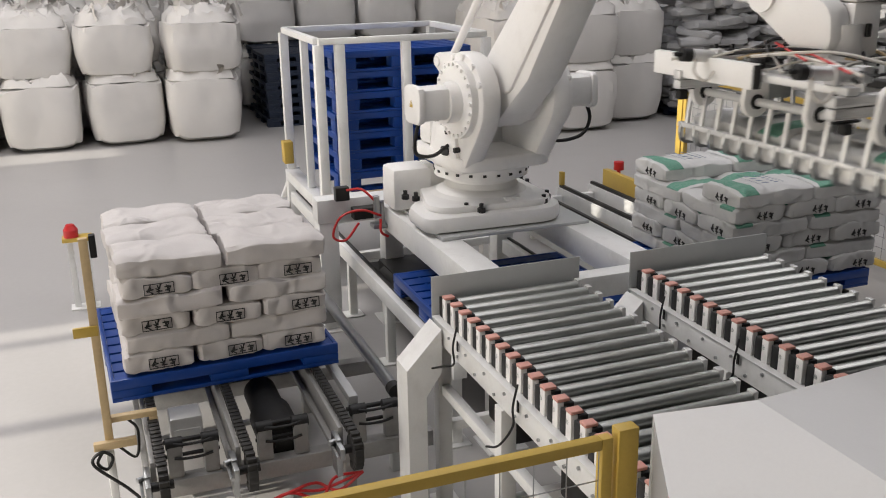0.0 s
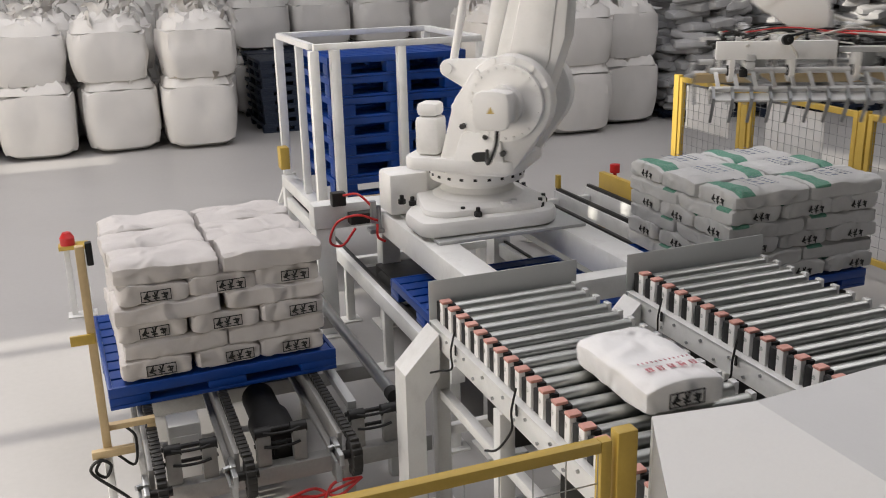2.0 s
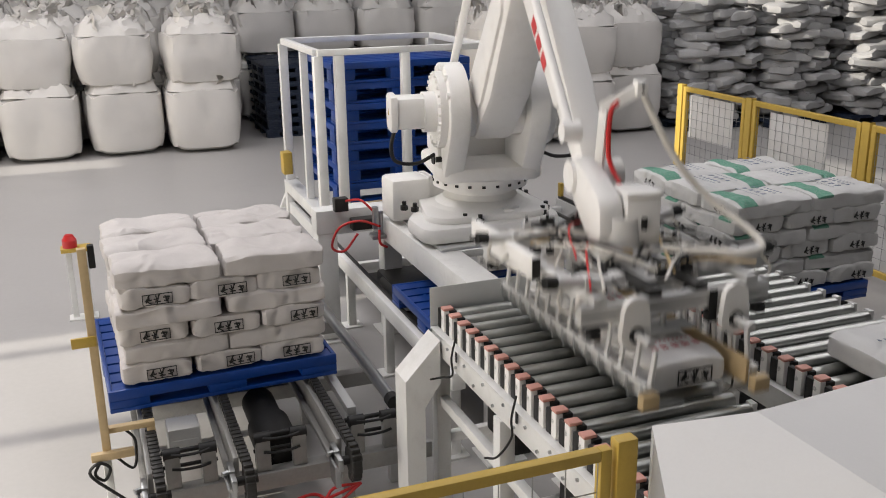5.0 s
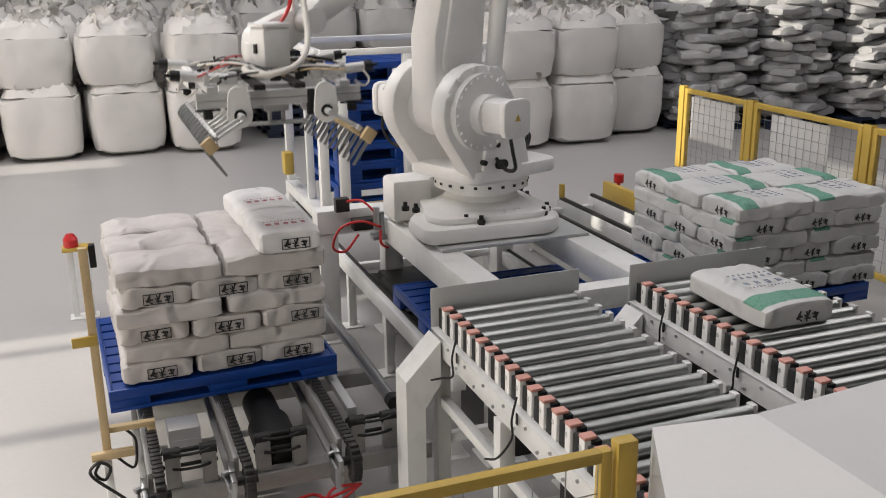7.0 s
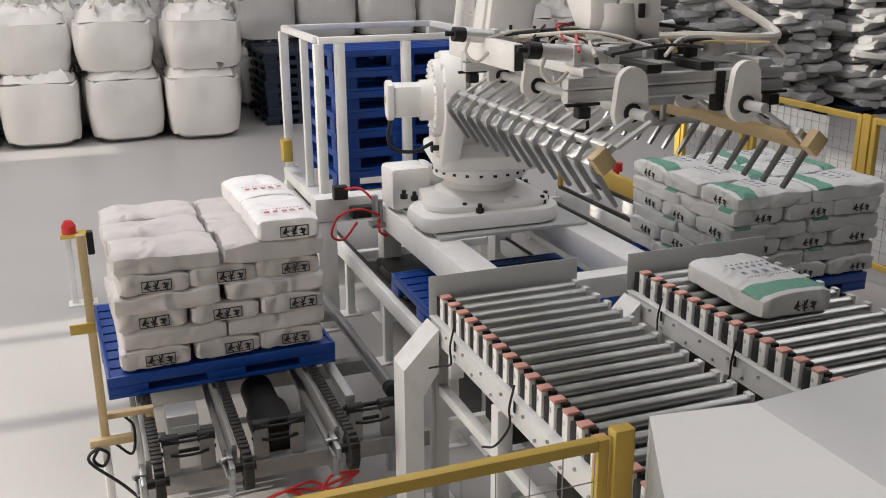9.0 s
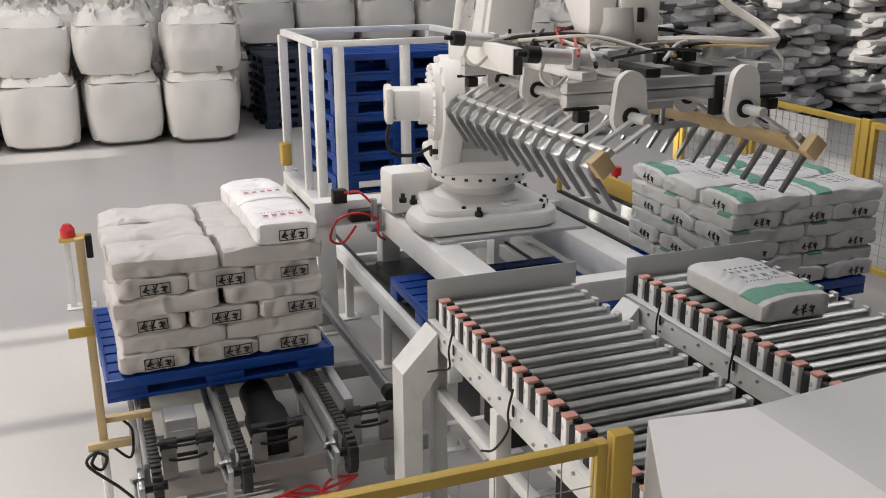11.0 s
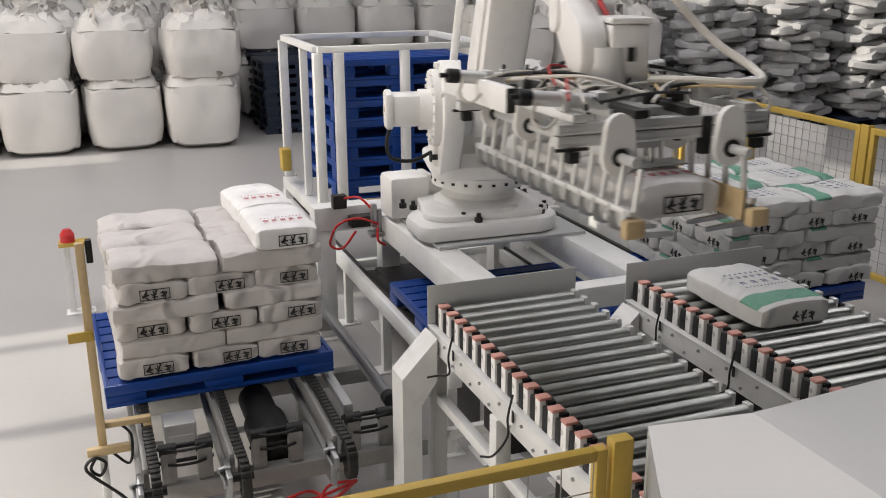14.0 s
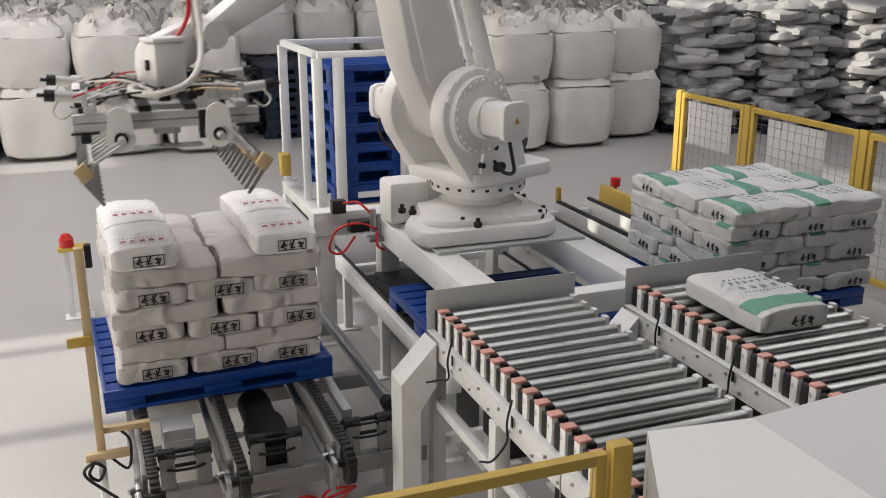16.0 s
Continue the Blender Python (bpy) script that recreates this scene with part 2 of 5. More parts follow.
def pillow(lx, ly, lz, seed, n=13.0, cuts=14, amp=0.017, crease=0.017):
    """A filled sack: a rounded, creased cushion standing on z = 0."""
    bm = bmesh.new()
    bmesh.ops.create_cube(bm, size=2.0)
    bmesh.ops.subdivide_edges(bm, edges=bm.edges[:], cuts=cuts, use_grid_fill=True)
    off = Vector((seed * 7.13, seed * 3.7, seed * 1.9))
    for v in bm.verts:
        p = v.co.copy()
        k = (abs(p.x) ** n + abs(p.y) ** n + abs(p.z) ** 13.0) ** (-1 / n)
        q = Vector((p.x * k * lx / 2, p.y * k * ly / 2, p.z * k * lz / 2))
        ex, ey = abs(p.x), abs(p.y)
        thin = 1 - 0.09 * ex ** 8 - 0.02 * ey ** 8 - 0.10 * (ex * ey) ** 4
        q.z *= thin * (1 - 0.20 * ex ** 4 if p.z > 0 else 1)
        pull = 1 - 0.05 * (1 - ex ** 2) * ey ** 4 - 0.02 * (1 - ey ** 2) * ex ** 4
        q.x *= 1 - 0.03 * (1 - ey ** 2) * ex ** 4
        q.y *= pull
        a = noise.noise(q * 6 + off) * amp
        b = noise.noise(Vector((q.x * 22, q.y * 9, q.z * 9)) + off)
        q.z += a * (1 if p.z > 0 else 0.3)
        nrm = Vector((p.x * ex ** 3, p.y * ey ** 3, p.z)).normalized()
        q += nrm * (a * 0.5 + crease * (0.5 - abs(b)) * (0.35 + max(ex, ey)) * 0.7)
        v.co = q
    zmin = min(v.co.z for v in bm.verts)
    for v in bm.verts:
        v.co.z -= zmin
    return bm

# ---------------- hall ----------------
def slab(name, lo, hi, material, bevel=0.0):
    bm = bmesh.new()
    box(bm, lo, hi, bevel)
    return tagged(part(name, bm, material), kind="structure")


slab("floor", (-10, -9, -0.2), (24, 26, 0.0), M_FLOOR)
slab("wall_north", (-10, 26, 0), (24, 26.3, 8), M_WALL)
slab("wall_east", (24, -9.3, 0), (24.3, 26.3, 8), M_WALL)
slab("wall_south", (-10, -9.3, 0), (24, -9, 8), M_WALL)
# unseen west wall: wide gate, high window band, side opening, cut to place daylight
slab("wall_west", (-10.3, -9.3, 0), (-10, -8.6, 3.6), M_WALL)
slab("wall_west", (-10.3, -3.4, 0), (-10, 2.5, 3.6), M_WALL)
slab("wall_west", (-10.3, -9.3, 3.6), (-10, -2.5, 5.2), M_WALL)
slab("wall_west", (-10.3, -9.3, 5.2), (-10, 2.5, 8), M_WALL)
slab("window_mullion", (-10.25, 0.86, 3.6), (-10.05, 1.02, 5.2), M_WALL)
slab("window_mullion", (-10.25, 2.26, 3.6), (-10.05, 2.40, 5.2), M_WALL)
slab("wall_west_far", (-10.3, 13.5, 0), (-10, 26.3, 8), M_WALL)
slab("wall_west_lintel", (-10.3, 2.62, 3.95), (-10, 9.0, 8), M_WALL)
slab("wall_west_lintel", (-10.3, 9.0, 5.0), (-10, 10.2, 8), M_WALL)
slab("wall_west_lintel", (-10.3, 10.2, 3.95), (-10, 13.5, 8), M_WALL)
# roof with three long roof lights; west eave hole added for a sun patch
for x0, x1 in ((-7.7, -4.0), (-1.0, 2.0), (5.0, 7.8), (10.2, 24.3)):
    slab("ceiling", (x0, -9.3, 8.0), (x1, 26.3, 8.15), M_ROOF)
for x0, x1, y0, y1 in ((-10.3, -7.7, 3.98, 5.5), (-4.0, -1.0, -4.3, 10.8), (2.0, 5.0, -4.5, 10.6), (7.8, 10.2, -4.5, 10.6)):
    slab("ceiling", (x0, -9.3, 8.0), (x1, y0, 8.15), M_ROOF)
    slab("ceiling", (x0, y1, 8.0), (x1, 26.3, 8.15), M_ROOF)

# ---------------- pallets ----------------


def pallet_meshes(lx, ly, h, material):
    """Deck of moulded slats with a rim, nine feet and bottom runners."""
    bm = bmesh.new()
    t = 0.03
    n = 9
    step = ly / n
    box(bm, (0.024, 0.012, h - t), (lx - 0.024, step - 0.012, h - 0.004))
    slat = finish(bm, "slat", material)
    bm = bmesh.new()
    box(bm, (0.03, 0.024, h - t - 0.018), (lx - 0.03, ly - 0.024, h - t - 0.013))
    for i in range(10):
        x = (lx - 0.02) * i / 9
        box(bm, (x + 0.002, 0.024, h - t - 0.012), (x + 0.018, ly - 0.024, h - 0.008))
    deck = finish(bm, "deck", material)
    bm = bmesh.new()
    for y0, y1 in ((0, 0.022), (ly - 0.022, ly)):
        box(bm, (0, y0, h - 0.055), (lx, y1, h), 0.004)
    for x0, x1 in ((0, 0.022), (lx - 0.022, lx)):
        box(bm, (x0, 0.022, h - 0.055), (x1, ly - 0.022, h), 0.004)
    rim = finish(bm, "rim", material)
    bm = bmesh.new()
    fx, fy = 0.20, 0.15
    box(bm, (0, 0, 0.022), (fx, fy, h - 0.055), 0.006)
    foot = finish(bm, "foot", material)
    bm = bmesh.new()
    box(bm, (0, 0, 0), (lx, 0.15, 0.022), 0.004)
    runner = finish(bm, "runner", material)
    feet = [(x, y) for x in (0, (lx - fx) / 2, lx - fx) for y in (0, (ly - fy) / 2, ly - fy)]
    return deck, rim, foot, runner, feet, (0, (ly - 0.15) / 2, ly - 0.15), slat, [i * step for i in range(n)]


PAL = pallet_meshes(1.2, 1.14, 0.12, M_BLUE)
PALS = pallet_meshes(1.2, 1.14, 0.165, M_BLUE)
PALD = pallet_meshes(1.2, 1.14, 0.14, M_DKBLUE)


def pallet(label, at, kind_set, group="", category="pallet"):
    ob = thing("plastic_pallet", label, category, at, group)
    deck, rim, foot, runner, feet, ys, slat, slats = kind_set
    share("deck", deck, ob)
    for y in slats:
        share("slat", slat, ob, pose(0, y, 0))
    share("rim", rim, ob)
    for x, y in feet:
        share("foot", foot, ob, pose(x, y, 0))
    for y in ys:
        share("runner", runner, ob, pose(0, y, 0))
    return ob


LEFT = pose(0, 0, 0.50, 0, 0, 1.9)
RIGHT = pose(3.60, -0.12, 0.50, 0, 0, 0)
pallet("blue plastic pallet under the stack of white bags", LEFT, PAL)
pallet("blue plastic pallet under green-striped bags", RIGHT, PAL)
pallet("empty blue plastic pallet on the feed conveyor", pose(1.80, -0.24, 0.55), PAL)

# ---------------- bags ----------------
BL, BW, BH = 0.535, 0.356, 0.1005


def label_mesh(material, framed=True):
    """Unreadable stamped writing in a frame: plain bars, in x-z, facing -y."""
    bm = bmesh.new()
    w, h = 0.150, 0.058
    if framed:
        for a, b in (((-w / 2, -h / 2), (w / 2, -h / 2 + 0.004)), ((-w / 2, h / 2 - 0.004), (w / 2, h / 2)), ((-w / 2, -h / 2), (-w / 2 + 0.004, h / 2)), ((w / 2 - 0.004, -h / 2), (w / 2, h / 2))):
            box(bm, (a[0], -0.0015, a[1]), (b[0], 0.0015, b[1]))
    rng = random.Random(9)
    for i in range(3):
        x = -0.047 + i * 0.047
        for k in range(6):
            c = Vector((x + rng.uniform(-0.009, 0.009), 0, rng.uniform(-0.014, 0.014)))
            a = rng.choice((0, 0, 90, 45, -50, 80)) + rng.uniform(-12, 12)
            l = rng.uniform(0.011, 0.018)
            m = Matrix.Translation(c) @ pose(0, 0, 0, 0, a, 0)
            box(bm, (-l, -0.0016, -0.003), (l, 0.0016, 0.003), 0, m)
    return finish(bm, "stamp", material, False)


def print_mesh(material, rows, wide):
    """Rows of small printed bars lying on x-y, read along x."""
    bm = bmesh.new()
    rng = random.Random(5)
    for y, size, n in rows:
        for i in range(n):
            x = (i - (n - 1) / 2) * wide / n
            for k in (-1, 0, 1):
                a = (k * 0.34 + rng.uniform(-0.06, 0.06)) * size
                box(bm, (x - size * rng.uniform(0.25, 0.40), y + a - size * 0.05, -0.001), (x + size * rng.uniform(0.15, 0.40), y + a + size * 0.05, 0.001))
            for k in (-0.22, 0.2):
                box(bm, (x + size * (k - 0.05), y - size * 0.42, -0.001), (x + size * (k + 0.05), y + size * rng.uniform(0.1, 0.42), 0.0012))
    return finish(bm, "print", material, False)


STAMP = label_mesh(M_INK)
STAMP_PLAIN = label_mesh(M_INK, False)
PRINT_PINK = print_mesh(M_PINK, ((0.0, 0.040, 5), (0.055, 0.010, 12)), 0.23)
PRINT_BLUE = print_mesh(M_BLUEINK, ((0.12, 0.016, 8), (0.075, 0.026, 6), (0.0, 0.040, 4), (-0.055, 0.010, 12)), 0.24)


def bag_variants(material, green, w=BW * 0.99, l=BL * 0.995, h=BH * 1.12, first=1, shape=()):
    out = []
    for s in range(5):
        bm = pillow(w, l, h, s + (20 if green else first), *shape)
        out.append(finish(bm, "bag", material))
    return out


def drop_point(me, x, y):
    """Height of a bag's upper side over (x, y)."""
    return max((v.co.z for v in me.vertices if abs(v.co.x - x) < 0.045 and abs(v.co.y - y) < 0.06), default=BH)


WHITE = bag_variants(M_BAG_DUSTY, False)
STRIPED = bag_variants(M_BAG_GREY, True, 0.387, 0.585, BH * 1.12)
LOOSE = bag_variants(M_BAG, False, 0.335, 0.53, 0.125, 40, (13.0, 14, 0.010, 0.010))
LOOSE_STRIPED = bag_variants(M_BAG_GREY, True, 0.39, 0.59, 0.118, 20, (13.0, 14, 0.010, 0.010))


def bag(label, at, k, striped=False, group="", stamp=True, printed=False, loose=False):
    """A filled sack, its length along y; the stamp is on the end that faces -y."""
    me = ((LOOSE_STRIPED if striped else LOOSE) if loose else (STRIPED if striped else WHITE))[k % 5]
    ob = tagged(new("filled_bag", me), label, "bag", group)
    ob.matrix_basis = at
    if stamp:
        lettering = share("stamp", STAMP_PLAIN if striped else STAMP, ob, pose(0.03 + 0.012 * ((k * 7) % 5 - 2), min(v.co.y for v in me.vertices if abs(v.co.z - BH * 0.5) < 0.03 and abs(v.co.x) < 0.1) - 0.001, BH * 0.52, 0, 0, 0))
        tagged(lettering, kind="stuff")
    if printed:
        lettering = share("print", PRINT_BLUE if striped else PRINT_PINK, ob, pose(0, -0.02 if striped else -0.16, drop_point(me, 0, -0.02 if striped else -0.16) + 0.004, 0, 0, 0))
        tagged(lettering, kind="stuff")
    return ob


def layer_poses(ends):
    """Six bags of a layer: three columns of two with the ends to the front, or two columns of three with the sides to the front."""
    if ends:
        return [(0.268 + 0.358 * i, 0.285 + 0.54 * j, 0) for i in range(3) for j in range(2)]
    return [(0.352 + 0.545 * i, 0.195 + 0.358 * j, 90) for i in range(2) for j in range(3)]


def stack(base, layers, striped, group, skip=()):
    rng = random.Random(11 if striped else 4)
    z = 0.122
    for n in range(layers):
        for k, (x, y, turn) in enumerate(layer_poses(n % 2 == 0)):
            if (n, k) in skip:
                continue
            turn2 = turn - (180 if turn and striped else 0)
            x, y = (0.05 + (x - 0.05) * 1.095, 0.02 + (y - 0.02) * 1.095) if striped else (x, y)
            m = base @ pose(x + rng.uniform(-0.012, 0.012), y + rng.uniform(-0.012, 0.012), z, rng.uniform(-0.8, 0.8), rng.uniform(-0.8, 0.8), turn2 + rng.uniform(-1.5, 1.5))
            top = n == layers - 1
            if striped:
                label = "white woven bag with a green stripe, stacked on a pallet"
            else:
                label = "full white woven bag stacked on a blue pallet"
            bag(label, m, rng.randrange(5), striped, group, True, striped and top)
        z += BH


stack(LEFT, 6, False, "bags on the finished pallet")
stack(RIGHT, 6, True, "green-striped bags on a pallet", skip=((5, 1), (5, 4)))

# ---------------- roller conveyors ----------------


def roller_conveyor(label, x0, x1, y_far, n, pitch, z, cables):
    """x0: the side with the capped bearing blocks."""
    ob = thing("roller_conveyor", label, "conveyor", None, "roller conveyors")
    y_near = y_far - n * pitch
    L = x1 - x0
    for sx, w in ((x0 - 0.03, 0.05), (x1 + 0.012, 0.05)):
        bm = bmesh.new()
        box(bm, (sx - w / 2, y_near, z - 0.215), (sx + w / 2, y_far + 0.072, z - 0.106), 0.005)
        box(bm, (sx - w / 2 - 0.008, y_near, z - 0.1055), (sx + w / 2 + 0.012, y_far + 0.07, z - 0.0985), 0.002)
        rail = part("side_rail", bm, M_FRAME, ob)
        bolt = bmesh.new()
        cyl(bolt, (-0.008, 0, 0), (0.002, 0, 0), 0.008, 6)
        bolt = finish(bolt, "bolt", M_STEEL)
        for i in range(24):
            y = y_far - i * pitch - 0.04
            share("bolt", bolt, rail, pose(sx - w / 2, y, z - (0.135 if i % 2 else 0.185)))
    bm = bmesh.new()
    cyl(bm, (0.040, 0, 0), (L - 0.01, 0, 0), 0.031, 18)
    roller = finish(bm, "roller", M_ROLLER)
    bm = bmesh.new()
    cyl(bm, (-0.03, 0, 0), (L + 0.02, 0, 0), 0.011, 8)
    axle = finish(bm, "axle", M_STEEL)
    bm = bmesh.new()
    box(bm, (-0.030, -0.030, -0.098), (-0.002, 0.010, 0.006), 0.003)
    block = finish(bm, "bearing_block", M_ROBOT)
    bm = bmesh.new()
    box(bm, (-0.0015, -0.036, -0.098), (0.036, 0.036, 0.004), 0.002)
    box(bm, (-0.028, 0.0105, -0.098), (-0.002, 0.056, 0.0), 0.002)
    chain = finish(bm, "chain_guard", M_BLACK)
    bm = bmesh.new()
    box(bm, (-0.031, -0.030, 0.0065), (0.022, 0.014, 0.020), 0.004)
    cap = finish(bm, "cap", M_ORANGE)
    bm = bmesh.new()
    box(bm, (-0.012, -0.02, -0.087), (0.014, 0.02, 0.016), 0.004)
    end = finish(bm, "end_bracket", M_ALU)
    for i in range(n):
        y = y_far - i * pitch
        r = share("roller", roller, ob, pose(x0, y, z - 0.031, (i * 37) % 360))
        share("axle", axle, r)
        b = share("bearing_block", block, ob, pose(x0, y, z))
        share("cap", cap, b)
        share("chain_guard", chain, b)
        share("end_bracket", end, ob, pose(x1, y, z - 0.01))
    # stop plate at the far end
    bm = bmesh.new()
    box(bm, (x0 - 0.06, y_far + 0.075, z - 0.14), (x1 + 0.05, y_far + 0.082, z + 0.095), 0.002)
    part("stop_plate", bm, M_PLATE, ob, "plain grey sheet steel end stop")
    # legs with slanting knee plates and braces
    for y in (y_far + 0.02, y_far - 0.72, y_near + 0.1):
        for x in (x0 - 0.03, x1 + 0.0):
            bm = bmesh.new()
            box(bm, (x - 0.035, y - 0.035, 0.012), (x + 0.035, y + 0.035, z - 0.217), 0.004)
            box(bm, (x - 0.07, y - 0.07, 0.0), (x + 0.07, y + 0.07, 0.011), 0.002)
            part("leg", bm, M_FRAME, ob)
        bm = bmesh.new()
        box(bm, (x0 + 0.006, y - 0.022, 0.40), (x1 - 0.036, y + 0.022, 0.45), 0.004)
        part("cross_brace", bm, M_FRAME, ob)
    for x in (x0 - 0.03, x1):
        bm = bmesh.new()
        box(bm, (x - 0.022, y_far - 0.68, 0.62), (x + 0.022, y_far - 0.02, 0.67), 0.004)
        box(bm, (x - 0.022, y_near + 0.14, 0.62), (x + 0.022, y_far - 0.76, 0.67), 0.004)
        part("long_brace", bm, M_FRAME, ob)
    # wide slanting knee plate on the outer leg
    bm = bmesh.new()
    prism(bm, [(x0 - 0.245, 0.0), (x0 - 0.245, z - 0.30), (x0 - 0.07, z - 0.115), (x0 - 0.07, z - 0.33), (x0 - 0.15, z - 0.45), (x0 - 0.15, 0.0)], 0.16, Matrix.Translation((0, y_far + 0.0, 0)))
    part("knee_leg", bm, M_FRAME, ob)
    # dark plate under the rollers
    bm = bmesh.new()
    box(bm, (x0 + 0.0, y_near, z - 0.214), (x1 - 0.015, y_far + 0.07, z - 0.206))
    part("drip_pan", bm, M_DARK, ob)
    # dark drive boxes, added to darken the interior under the rollers
    for k in range(2):
        bm = bmesh.new()
        yy = y_far - 0.38 - 0.72 * k
        box(bm, (x0 + 0.08, yy - 0.2, 0.60), (x0 + 0.34, yy + 0.1, 0.80), 0.015)
        cyl(bm, (x0 + 0.10, yy - 0.1, 0.70), (x1 - 0.1, yy - 0.1, 0.70), 0.075, 18)
        part("drive_unit", bm, M_DARK, ob, "dark geared drive under the rollers")
    for y0, drop in cables:
        bm = bmesh.new()
        tube(bm, [(x0 - 0.065, y0, z - 0.03), (x0 - 0.09, y0 - 0.01, z - 0.12), (x0 - 0.075, y0 + 0.02, z - 0.22), (x0 - 0.10, y0 + 0.10, z - 0.26 - drop), (x0 - 0.13, y0 + 0.16, z - 0.29 - drop)], 0.005)
        part("cable", bm, M_BLACK, ob, "loose black sensor cable")
        bm = bmesh.new()
        box(bm, (x0 - 0.066, y0 - 0.008, z - 0.15), (x0 - 0.0605, y0 + 0.008, z - 0.10), 0.002)
        part("sensor", bm, M_BLACK, ob)
    return ob


CONV1 = roller_conveyor("grey roller conveyor with orange-capped bearing blocks", 1.557, 2.249, -0.752, 58, 0.104, 1.10, ((-1.02, 0.0), (-1.66, 0.08)))
CONV2 = roller_conveyor("second grey roller conveyor with orange-capped bearing blocks", 2.628, 3.37, -0.797, 58, 0.104, 1.10, ((-1.05, 0.0), (-1.62, 0.02)))

# ---------------- bulk bags ----------------


def bulk_bag_meshes(seed, h):
    w = 1.06
    bm = bmesh.new()
    bmesh.ops.create_cube(bm, size=2.0)
    bmesh.ops.subdivide_edges(bm, edges=bm.edges[:], cuts=13, use_grid_fill=True)
    off = Vector((seed * 5.1, seed * 2.3, seed))
    for v in bm.verts:
        p = v.co.copy()
        n = 5.0
        k = (abs(p.x) ** n + abs(p.y) ** n + abs(p.z) ** 20) ** (-1 / n)
        p *= min(k, 1.0)
        zz = (p.z + 1) / 2
        r = 0.5 * (0.86 + 0.155 * min(zz / 0.5, 1) ** 0.6 - 0.10 * max(zz - 0.6, 0) ** 1.3 + 0.045 * noise.noise(p * 1.3 + off))
        fold = 0.030 * noise.noise(Vector((p.x * 9, p.y * 9, p.z * 1.5)) + off) * (0.4 + zz ** 3)
        v.co = Vector((p.x * (r * w + fold), p.y * (r * w + fold), zz * h + 0.03 * noise.noise(p * 2 + off) * zz))
    body = finish(bm, "body", M_FIBC)
    # crumpled gathered top
    bm = bmesh.new()
    rings, seg = 9, 40
    grid = []
    for i in range(rings):
        s = i / (rings - 1)
        ring = []
        for j in range(seg):
            a = 2 * math.pi * j / seg
            sq = (abs(math.cos(a)) ** 5 + abs(math.sin(a)) ** 5) ** (-0.2)
            pr = Vector((math.cos(a) * 2, math.sin(a) * 2, s * 3)) + off
            rad = 0.495 * sq * (1 - s) ** 0.8 + 0.08 * s
            c = Vector((math.cos(a) * rad, math.sin(a) * rad, h - 0.022 + 0.24 * s))
            if i == 0:
                c = Vector((math.cos(a) * 0.498 * sq, math.sin(a) * 0.498 * sq, h - 0.06 + 0.02 * noise.noise(pr * 2.7)))
            ridge = 0.2 * (i > 0) * (0.5 - abs(noise.noise(pr * 2.1))) * math.sin(math.pi * min(s * 1.15 + 0.02, 1))
            c.z += ridge + 0.14 * noise.noise(Vector((a * 3.1, s * 2, seed))) * s
            c.x += 0.07 * noise.noise(pr * 1.7 + Vector((9, 0, 0))) * (s > 0)
            c.y += 0.07 * noise.noise(pr * 1.7 + Vector((0, 9, 0))) * (s > 0)
            ring.append(bm.verts.new(c))
        grid.append(ring)
    for a, b in zip(grid, grid[1:]):
        for j in range(seg):
            bm.faces.new((a[j], a[(j + 1) % seg], b[(j + 1) % seg], b[j]))
    bm.faces.new(grid[-1])
    top = finish(bm, "gathered_top", M_FIBC)
    # lifting loops and loose cloth tails
    loops = []
    rng = random.Random(seed)
    for k in range(10):
        bm = bmesh.new()
        a0 = rng.uniform(0, 6.28)
        if k < 4:
            a0 = math.pi / 4 + k * math.pi / 2
        base = Vector((math.cos(a0) * 0.44, math.sin(a0) * 0.44, h - 0.03)) if k < 4 else Vector((math.cos(a0) * 0.2, math.sin(a0) * 0.2, h + 0.07))
        lean = Vector((rng.uniform(-0.22, 0.22), rng.uniform(-0.22, 0.22), 0))
        prev = None
        wide = rng.uniform(0.035, 0.06) if k < 4 else rng.uniform(0.06, 0.12)
        n = 9
        side = Vector((math.cos(a0 + 1.2), math.sin(a0 + 1.2), 0.3))
        for i in range(n):
            s = i / (n - 1)
            up = math.sin(math.pi * s * (0.95 if k < 4 else 0.6)) * rng.uniform(0.2, 0.3)
            c = base + lean * s + Vector((0.05 * noise.noise(Vector((s * 4, k, seed))), 0.05 * noise.noise(Vector((s * 4, seed, k))), up))
            sd = side * wide * (1 - 0.3 * s) + Vector((0, 0, 0.05 * noise.noise(Vector((s * 3, k * 2.0, seed + 5)))))
            q = [bm.verts.new(c - sd), bm.verts.new(c + Vector((0, 0, 0.012))), bm.verts.new(c + sd)]
            if prev:
                bm.faces.new((prev[0], prev[1], q[1], q[0]))
                bm.faces.new((prev[1], prev[2], q[2], q[1]))
            prev = q
        bmesh.ops.solidify(bm, geom=bm.faces[:], thickness=0.006)
        loops.append(finish(bm, "lifting_loop" if k < 4 else "cloth_tail", M_FIBC))
    return body, top, loops


BULK = [bulk_bag_meshes(s, 0.98) for s in range(3)]
BULK_TOP = [bulk_bag_meshes(s + 7, 0.80) for s in range(4)]
bulk_rng = random.Random(3)


def bulk_bag(x, y, z, label, group):
    body, top, loops = bulk_rng.choice(BULK_TOP if z > 0.5 else BULK)
    ob = thing("bulk_bag", label, "bulk bag", pose(x, y, z, 0, 0, bulk_rng.choice((0, 90, 180, 270)) + bulk_rng.uniform(-5, 5)), group)
    share("body", body, ob)
    share("gathered_top", top, ob)
    for me in loops:
        share(me.name.split(".")[0], me, ob)
    return ob


